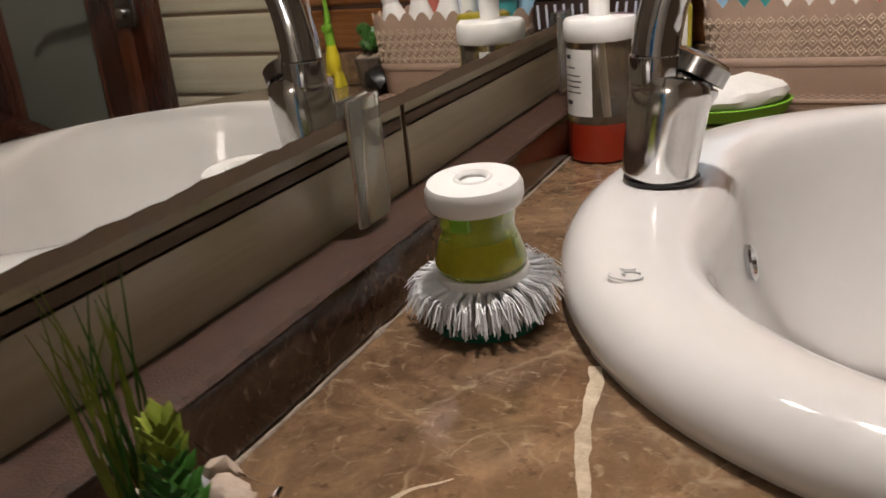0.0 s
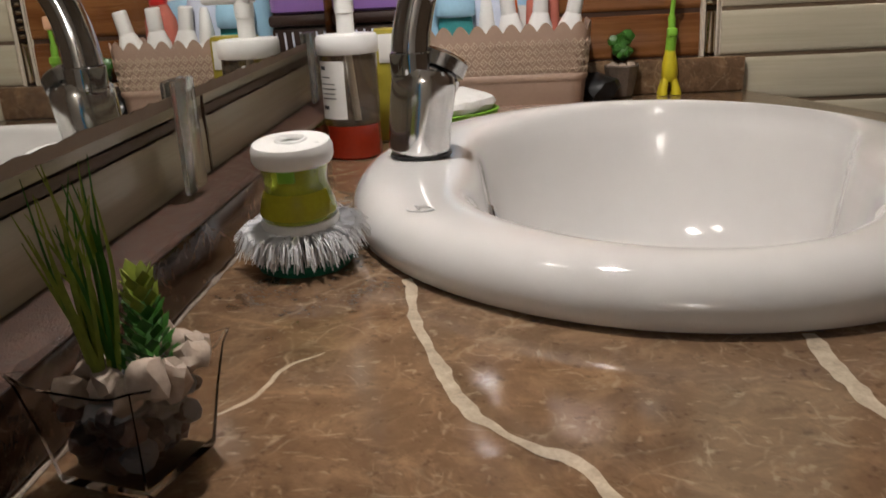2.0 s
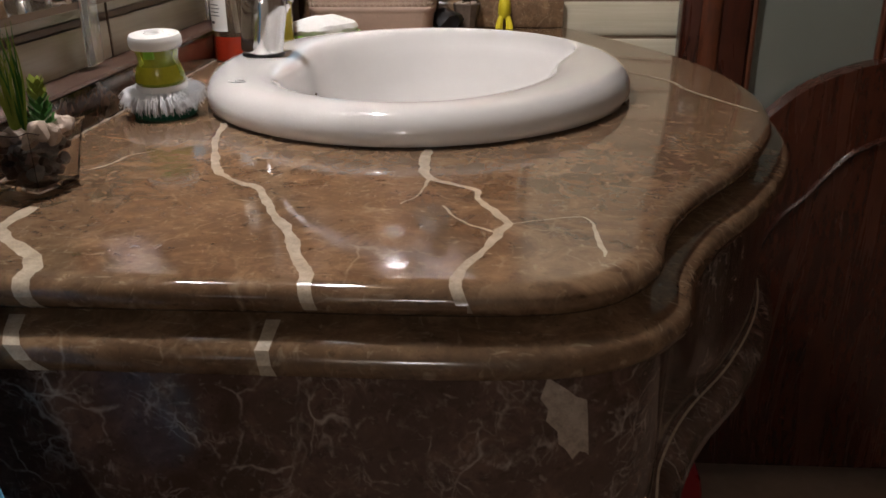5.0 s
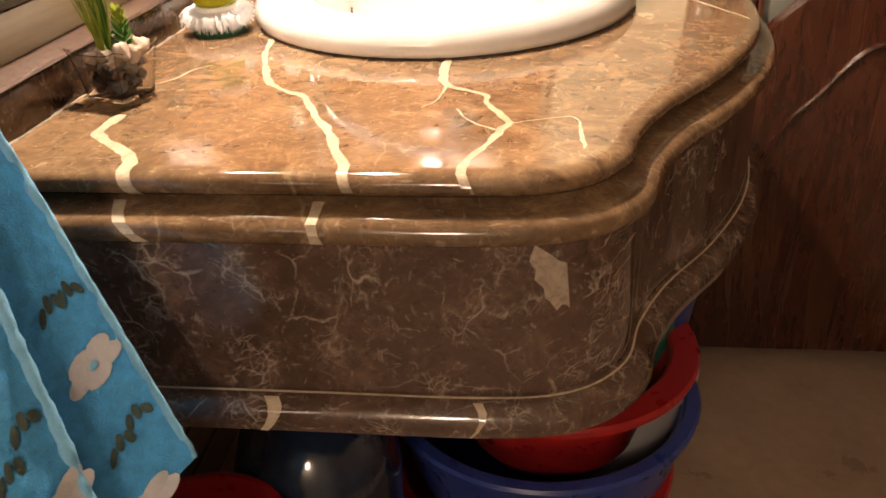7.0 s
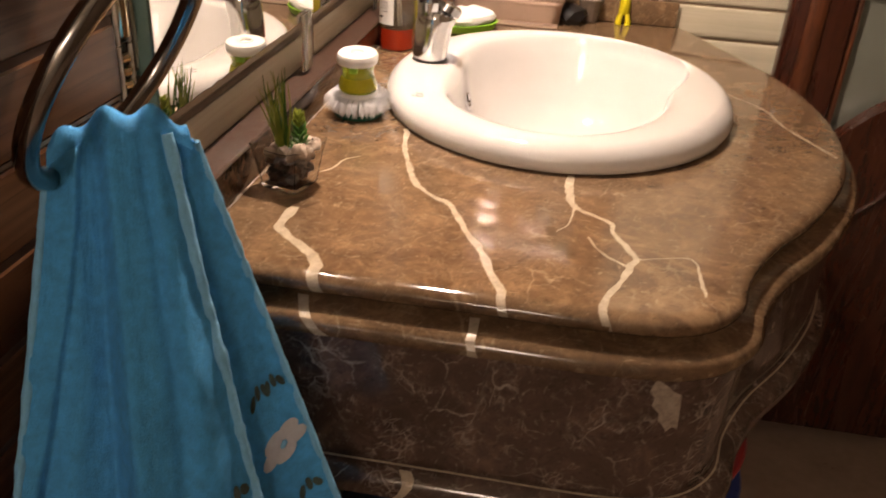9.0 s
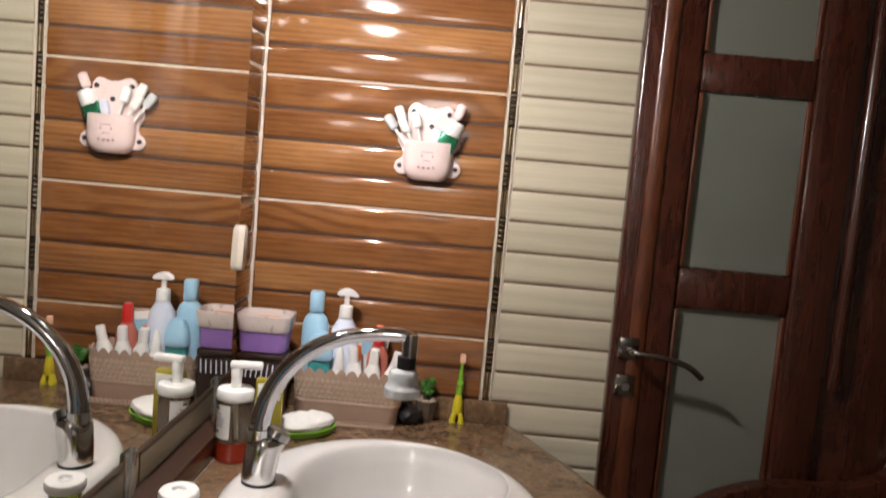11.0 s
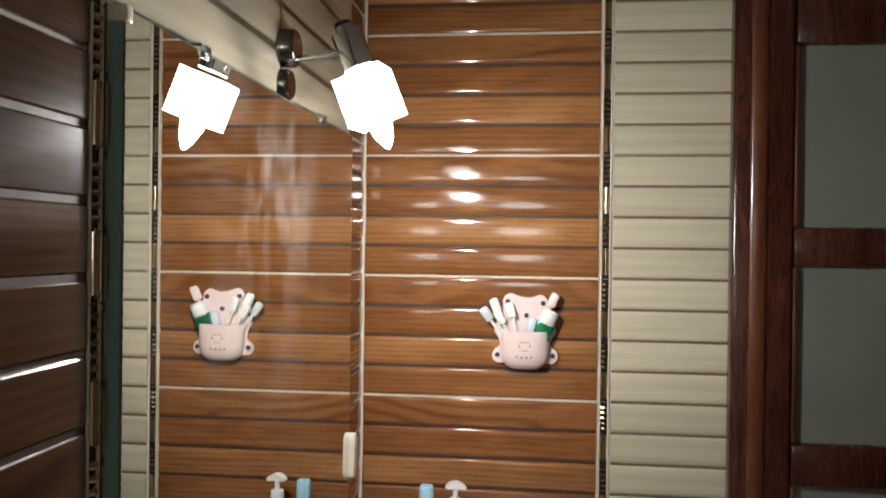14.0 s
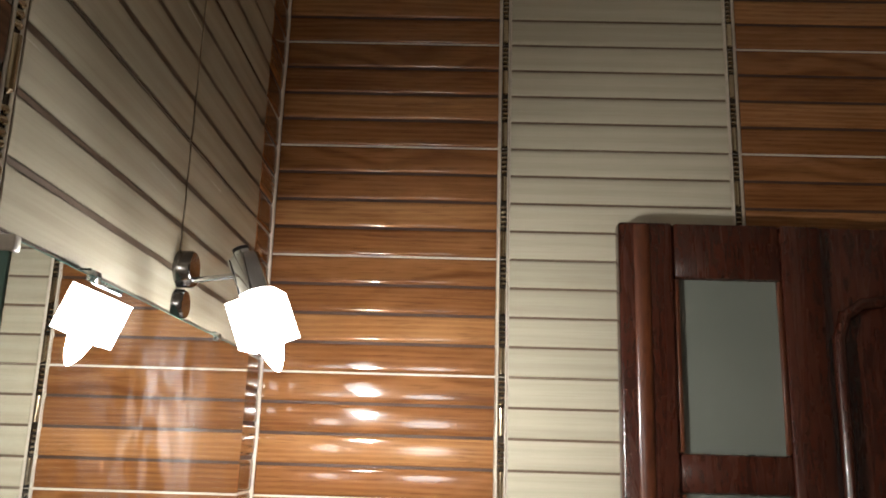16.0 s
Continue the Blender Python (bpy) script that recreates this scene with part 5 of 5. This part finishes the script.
M["towel_leaf"] = plain("dark_green_print", (0.052, 0.088, 0.080), 0.95, vary=0.6, scale=120, bumps=0.6)


def towel_ring():
    t = empty("towel_ring", pose(0, 0, 0), "chrome towel ring on the tiled wall", "towel ring")
    bm = bmesh.new()
    pts = [(0.075 + 0.045 * math.cos(a), -1.215 + 0.090 * math.sin(a), 1.060 + 0.080 * math.cos(a)) for a in np.linspace(0, 2 * math.pi, 49)]
    tube(bm, pts, 0.0075, 12, cap=False)
    part("ring", bm, M["chrome_dark"], t)
    bm = bmesh.new()
    tube(bm, [(0.0, -1.165, 1.150), (0.012, -1.165, 1.150), (0.062, -1.165, 1.148), (0.072, -1.165, 1.148)], [0.024, 0.022, 0.011, 0.013], 20)
    part("bracket", bm, M["chrome_dark"], t)
    return t


towel_ring()


def towel():
    t = empty("hand_towel", pose(0, 0, 0), "blue terry towel with pale flowers, hung through the towel ring", "towel")

    nrm = Vector((0.45, -0.85, 0.1)).normalized()

    def step(x):
        x = max(0.0, min(1.0, x))
        return x * x * (3 - 2 * x)

    def at(u, v, layer):
        """Place on the cloth: u across, v down."""
        s = v ** 0.9
        left = Vector((0.026, -1.236, 0.990)).lerp(Vector((0.026, -1.470, 0.47)), s)
        right = Vector((0.114, -1.196, 1.000)).lerp(Vector((0.226, -1.205, 0.668)), s)
        p = left.lerp(right, u)
        p.z += 0.020 * math.exp(-(v / 0.06) ** 2) * (1 - (2 * u - 1) ** 2)
        open_up = 0.35 + 0.65 * min(1, v * 3)
        if layer > 0.5:
            # a flat sheet, then a thick lobe lying over it, rolling away at its free edge
            lobe = step((u - 0.40 + 0.07 * (1 - v)) / 0.10)
            roll = step((0.82 - u) / 0.13)
            d = 0.010 + 0.030 * lobe * (0.35 + 0.65 * roll)
            d += 0.010 * step((0.26 - 0.40 * v - u) / 0.05)
            d += 0.011 * math.exp(-((u - 0.52 + 0.10 * (1 - v)) / 0.07) ** 2) * (1 - 0.7 * v)
            d -= 0.008 * math.exp(-((u - 0.63 + 0.04 * v) / 0.035) ** 2) * (1 - 0.8 * v)
            d += 0.012 * math.exp(-((u - 0.20 - 0.10 * v) / 0.10) ** 2)
        else:
            d = -0.006 + 0.008 * math.sin(u * 17 + 2 * v) * (1 - 0.4 * v)
        p += nrm * d * open_up
        p += nrm * (0.0016 * noise.noise(Vector((u * 16, v * 20, layer))) + 0.0007 * noise.noise(Vector((u * 60, v * 90, layer))))
        p.x = max(p.x, 0.016)
        return p

    def sheet(u0, u1, layer, v1=1.0, nu=110, nv=110):
        bm = bmesh.new()
        front = [[at(u0 + (u1 - u0) * i / nu, v1 * j / nv, layer) for i in range(nu + 1)] for j in range(nv + 1)]
        nb = Vector((0.45, -0.85, 0.1)).normalized() * 0.006
        back = [[p - nb * (1 if 0 < i < nu else 0.4) for i, p in enumerate(r)] for r in front]
        loft(bm, [f + b[::-1] for f, b in zip(front, back)], True, True, True)
        return bm

    part("back_layer", sheet(0.40, 1.0, 0.0), M["towel"], t, sharp=70)
    part("front_layer", sheet(0.0, 0.80, 1.0, 0.97), M["towel"], t, "front fold of blue terry", sharp=70)
    # thick pale selvedges
    nb = Vector((0.45, -0.85, 0.1)).normalized()
    for u, layer, v1 in ((0.80, 1.0, 0.97), (1.0, 0.0, 1.0), (0.0, 1.0, 0.97)):
        bm = bmesh.new()
        pts = [at(u, v1 * j / 60, layer) - nb * 0.002 + nb * 0.0035 * noise.noise(Vector((u, j * 0.37, 0))) for j in range(61)]
        tube(bm, pts, [(0.0048 if layer and u > 0.1 else 0.0030) * (1 + 0.45 * noise.noise(Vector((j * 0.61, u * 3, 2)))) for j in range(61)], 10)
        part("selvedge", bm, M["towel_edge"], t, "paler woven edge")
    bm = bmesh.new()
    rings = []
    for j in range(17):
        a = math.pi * j / 16
        f = 0.5 - 0.5 * math.cos(a)
        rings.append([at(u, 0.0, 1.0).lerp(at(0.05 + 0.9 * u, 0.0, 0.0) - nrm * 0.012, f) + Vector((0, 0, (0.016 + 0.005 * math.sin(u * 19)) * math.sin(a) - 0.004)) for u in np.linspace(0.0, 0.97, 33)])
    loft(bm, rings, closed=False)
    part("fold", bm, M["towel"], t, "fold over the ring", sharp=70)

    def patch(bm, u, v, du, dv, layer, turn, mat, lift=1.0):
        nb = nrm * 0.0016 * lift
        n = 12
        ring = []
        for k in range(n):
            a = 2 * math.pi * k / n
            x, y = du * math.cos(a), dv * math.sin(a)
            x, y = x * math.cos(turn) - y * math.sin(turn), x * math.sin(turn) + y * math.cos(turn)
            ring.append(bm.verts.new(at(u + x, v + y, layer) + nb))
        c = bm.verts.new(at(u, v, layer) + nb * 1.3)
        for k in range(n):
            bm.faces.new((ring[k], ring[(k + 1) % n], c)).material_index = mat

    for layer, flowers, leaves in ((0.0, ((0.915, 0.665), (0.88, 0.99)), ((0.885, 0.51, 0.3), (0.945, 0.515, -0.4), (0.885, 0.83, 0.2), (0.945, 0.81, -0.3))),
                                   (1.0, ((0.60, 0.77), (0.755, 0.78), (0.45, 0.80), (0.30, 0.83)), ((0.49, 0.66, 0.2), (0.60, 0.655, -0.3), (0.69, 0.64, 0.4), (0.75, 0.60, -0.5), (0.39, 0.68, 0.1)))):
        for fu, fv in flowers:
            bm = bmesh.new()
            for k in range(5):
                a = k * 2 * math.pi / 5 + 0.3
                patch(bm, fu + 0.044 * math.cos(a), fv + 0.025 * math.sin(a), 0.037, 0.021, layer, 0.0, 0)
            flower = part("flower_print", bm, M["towel_print"], t, "pale flower print")
            bm = bmesh.new()
            patch(bm, fu, fv, 0.013, 0.009, layer, 0.0, 0, 2.6)
            part("flower_centre", bm, M["towel_edge"], flower)
        for lu, lv, turn in leaves:
            bm = bmesh.new()
            for k in (-1, 0, 1):
                patch(bm, lu + 0.024 * k, lv - 0.006 * k * math.sin(turn) + 0.010 * abs(k), 0.0095, 0.019, layer, -0.45 * k + 0.4 * turn, 0)
            part("leaf_print", bm, M["towel_leaf"], t, "dark leaf print")
    return t


towel()


# ---------------------------------------------------------------- tubs under the counter
M["tub_blue"] = plain("blue_tub_plastic", (0.022, 0.050, 0.24), 0.30, vary=0.15)
M["tub_red"] = plain("red_tub_plastic", (0.36, 0.018, 0.020), 0.30, vary=0.15)
M["tub_white"] = plain("white_tub_plastic", (0.55, 0.53, 0.52), 0.35, vary=0.1)
M["tub_green"] = plain("green_tub_plastic", (0.01, 0.16, 0.11), 0.35, vary=0.1)
M["jar_blue"] = plain("dark_blue_plastic", (0.012, 0.022, 0.045), 0.10, vary=0.3, coat=0.5)


def tub(label, m, r, h, mat, lip=0.895, body=1.0):
    t = empty("plastic_tub", m, label, "tub", "tubs under the counter")
    bm = bmesh.new()
    lathe(bm, [(r * 0.50 * body, 0.0), (r * 0.58 * body, 0.004), (r * 0.76 * body, h * 0.22), (r * 0.88 * body, h * 0.58), (r * 0.93, h - 0.018), (r * 0.93, h - 0.004), (r * 0.905, h - 0.002), (r * 0.85 * body, h * 0.57), (r * 0.73 * body, h * 0.24), (r * 0.55 * body, 0.012), (0.001, 0.010)], 56)
    part("shell", bm, M[mat], t)
    bm = bmesh.new()
    lathe(bm, [(r * 0.93, h - 0.010), (r * 0.995, h - 0.012), (r, h - 0.004), (r * 0.985, h + 0.001), (r * lip + 0.005, h + 0.001), (r * lip, h - 0.003), (r * lip, h - 0.02)], 56, cap0=False, cap1=False)
    part("rim", bm, M[mat], t)
    return t


tub("wide red plastic tub at the bottom of a stack", pose(0.460, -0.600, 0.0), 0.225, 0.16, "tub_red")
tub("blue plastic tub nested in a stack", pose(0.478, -0.575, 0.050), 0.240, 0.223, "tub_blue")
tub("white plastic tub nested in a blue one", pose(0.578, -0.500, 0.080), 0.150, 0.190, "tub_white", 0.90)
tub("red plastic tub standing in a white one", pose(0.494, -0.600, 0.182), 0.209, 0.190, "tub_red", 0.80, 0.80)
tub("green plastic tub nested in a red one", pose(0.604, -0.520, 0.250), 0.094, 0.205, "tub_green")
tub("small blue plastic tub on top of a stack", pose(0.626, -0.500, 0.295), 0.100, 0.205, "tub_blue")
tub("yellow plastic bowl lying inside a red tub", pose(0.490, -0.600, 0.262), 0.150, 0.085, "yellow")

jar = empty("water_jar", pose(0.200, -0.86, 0.0), "dark blue glossy plastic water jar on the floor", "jar")
bm = bmesh.new()
lathe(bm, [(0.09, 0.0), (0.10, 0.006), (0.104, 0.06), (0.100, 0.075), (0.104, 0.09), (0.104, 0.20), (0.100, 0.215), (0.104, 0.23), (0.104, 0.36), (0.09, 0.41), (0.05, 0.445), (0.032, 0.455)], 48)
part("body", bm, M["jar_blue"], jar)
bm = bmesh.new()
lathe(bm, [(0.033, 0.455), (0.035, 0.457), (0.035, 0.485), (0.030, 0.488)], 28)
part("cap", bm, M["tub_blue"], jar)
bucket = empty("bucket", pose(0.115, -1.03, 0.0), "small dull red bucket on the floor", "bucket")
bm = bmesh.new()
lathe(bm, [(0.07, 0.0), (0.075, 0.004), (0.092, 0.39), (0.096, 0.40), (0.088, 0.40), (0.07, 0.02)], 40)
part("shell", bm, M["tub_red"], bucket)


# ---------------------------------------------------------------- wall tiles
def tile_mesh(name, w, h, strips, mat, groove, bed=0.0066, gap=0.0024, crown=1.0, seam=0.0023):
    """A plank tile: raised, slightly rounded strips over a dark bed. Front towards -y, lower left corner at the origin."""
    bm = bmesh.new()
    g = 0.0023
    box(bm, g, w - g, -bed, 0.003, seam, h - seam, 0.0, 1)
    sh = h / strips
    for k in range(strips):
        z0, z1 = k * sh + (gap if k else g), (k + 1) * sh - (gap if k < strips - 1 else g)
        prof = []
        for u, d in ((0.0, 0.0004 - bed), (0.012, 0.5 * -bed - 0.5 * 0.0086), (0.04, -0.0086), (0.12, -0.00915), (0.28, -0.00955), (0.5, -0.0097), (0.72, -0.00955), (0.88, -0.00915), (0.96, -0.0086), (0.988, 0.5 * -bed - 0.5 * 0.0086), (1.0, 0.0004 - bed)):
            prof.append((-0.0097 + (d + 0.0097) * crown if 0.02 < u < 0.98 else d, z0 + u * (z1 - z0)))
        loft(bm, [[(g, d, z) for d, z in prof], [(w - g, d, z) for d, z in prof]], closed=False)
        for x in (g, w - g):
            bm.faces.new([bm.verts.new((x, d, z)) for d, z in prof])
    return mesh_of(name, bm, [mat, groove], 30)


M["bronze"] = plain("polished_bronze", (0.66, 0.55, 0.38), 0.10, 1.0, vary=0.15)
M["trim_bed"] = plain("dark_bronze_bed", (0.06, 0.045, 0.03), 0.2, 0.6)


def trim_mesh(w, h):
    bm = bmesh.new()
    box(bm, 0.001, w - 0.001, -0.0068, 0.003, 0.0005, h - 0.0005, 0.0, 1)
    for x in (0.0022, w - 0.0022):
        tube(bm, [(x, -0.0085, 0.001), (x, -0.0085, h - 0.001)], 0.0019, 8, 2)
    for half in (0.0, h / 2):
        tube(bm, [(w / 2, -0.0068, half + 0.004), (w / 2, -0.0080, half + 0.007), (w / 2, -0.0080, half + 0.060), (w / 2, -0.0068, half + 0.063)], [0.002, 0.0062, 0.0062, 0.002], 10, 0)
        for k in range(5):
            z = half + 0.071 + k * 0.0108
            tube(bm, [(w / 2 - 0.0058, -0.0075, z), (w / 2, -0.0090, z), (w / 2 + 0.0058, -0.0075, z)], [0.003, 0.0042, 0.003], 8, 0)
    return mesh_of("trim", bm, [M["bronze"], M["trim_bed"], M["grout"]], 40)


ROWS = range(-4, 7)
LEFT, LEFT_M, ROW_M = 0.013, -0.0155, 0.2620


def column(wall, name, mesh, place, z_shift=0.0, row=ROW):
    for k in ROWS:
        z = Z_JOINT + z_shift + row * k
        if z < 0 or z + row > TOP + 0.06:
            continue
        ob = link(name, mesh, wall)
        ob.matrix_basis = place @ Matrix.Translation((0, 0, z))


WOOD50 = tile_mesh("wood_tile", 0.487, ROW, 4, M["wood_tile"], M["groove_wood"], 0.0063, 0.0030)
WOOD_M = tile_mesh("wood_tile", 0.487, ROW, 4, M["wood_tile_shaded"], M["groove_wood"], 0.0082, 0.0026, 0.15)
CREAM50 = tile_mesh("cream_tile", 0.482, ROW, 4, M["cream_tile"], M["groove"], seam=0.0002)
CREAM43 = tile_mesh("cream_tile", 0.427, ROW_M, 4, M["cream_tile"], M["groove"], 0.0086)
CREAM47 = tile_mesh("cream_tile", 0.478, ROW_M, 4, M["cream_tile"], M["groove"], 0.0086)
WOOD16 = tile_mesh("wood_tile", 0.153, ROW_M, 4, M["wood_tile"], M["groove_wood"], 0.0063, 0.0030)
TRIM = trim_mesh(0.022, ROW)
column(wall_end, "wood_tile", WOOD50, pose(0.004, 0, 0))
column(wall_end, "trim", TRIM, pose(0.492, 0, 0))
column(wall_end, "cream_tile", CREAM50, pose(0.515, 0, 0))
column(wall_end, "trim", TRIM, pose(0.998, 0, 0))
column(wall_end, "wood_tile", WOOD50, pose(1.021, 0, 0))
column(wall_mirror, "wood_tile", WOOD16, pose(0, -0.166, 0, 0, 0, 90), LEFT_M, ROW_M)
column(wall_mirror, "cream_tile", CREAM43, pose(0, -0.596, 0, 0, 0, 90), LEFT_M, ROW_M)
column(wall_mirror, "cream_tile", CREAM47, pose(0, -1.076, 0, 0, 0, 90), LEFT_M, ROW_M)
column(wall_mirror, "trim", TRIM, pose(0, -1.100, 0, 0, 0, 90), LEFT)
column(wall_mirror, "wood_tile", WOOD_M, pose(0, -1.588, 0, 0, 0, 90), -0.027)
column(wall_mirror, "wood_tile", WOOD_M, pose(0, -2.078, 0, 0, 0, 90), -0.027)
# white sealant in the corner
bm = bmesh.new()
pts = [(0.0105, -0.042 + 0.014 * noise.noise(Vector((0, 0, z * 5))) + 0.004 * noise.noise(Vector((3, 0, z * 23))), z) for z in np.linspace(0.9, TOP - 0.01, 60)]
tube(bm, pts, 0.004, 8)
tagged(part("corner_seal", bm, M["grout"]), "wobbly white sealant line beside the tiled corner", "sealant", kind="structure")
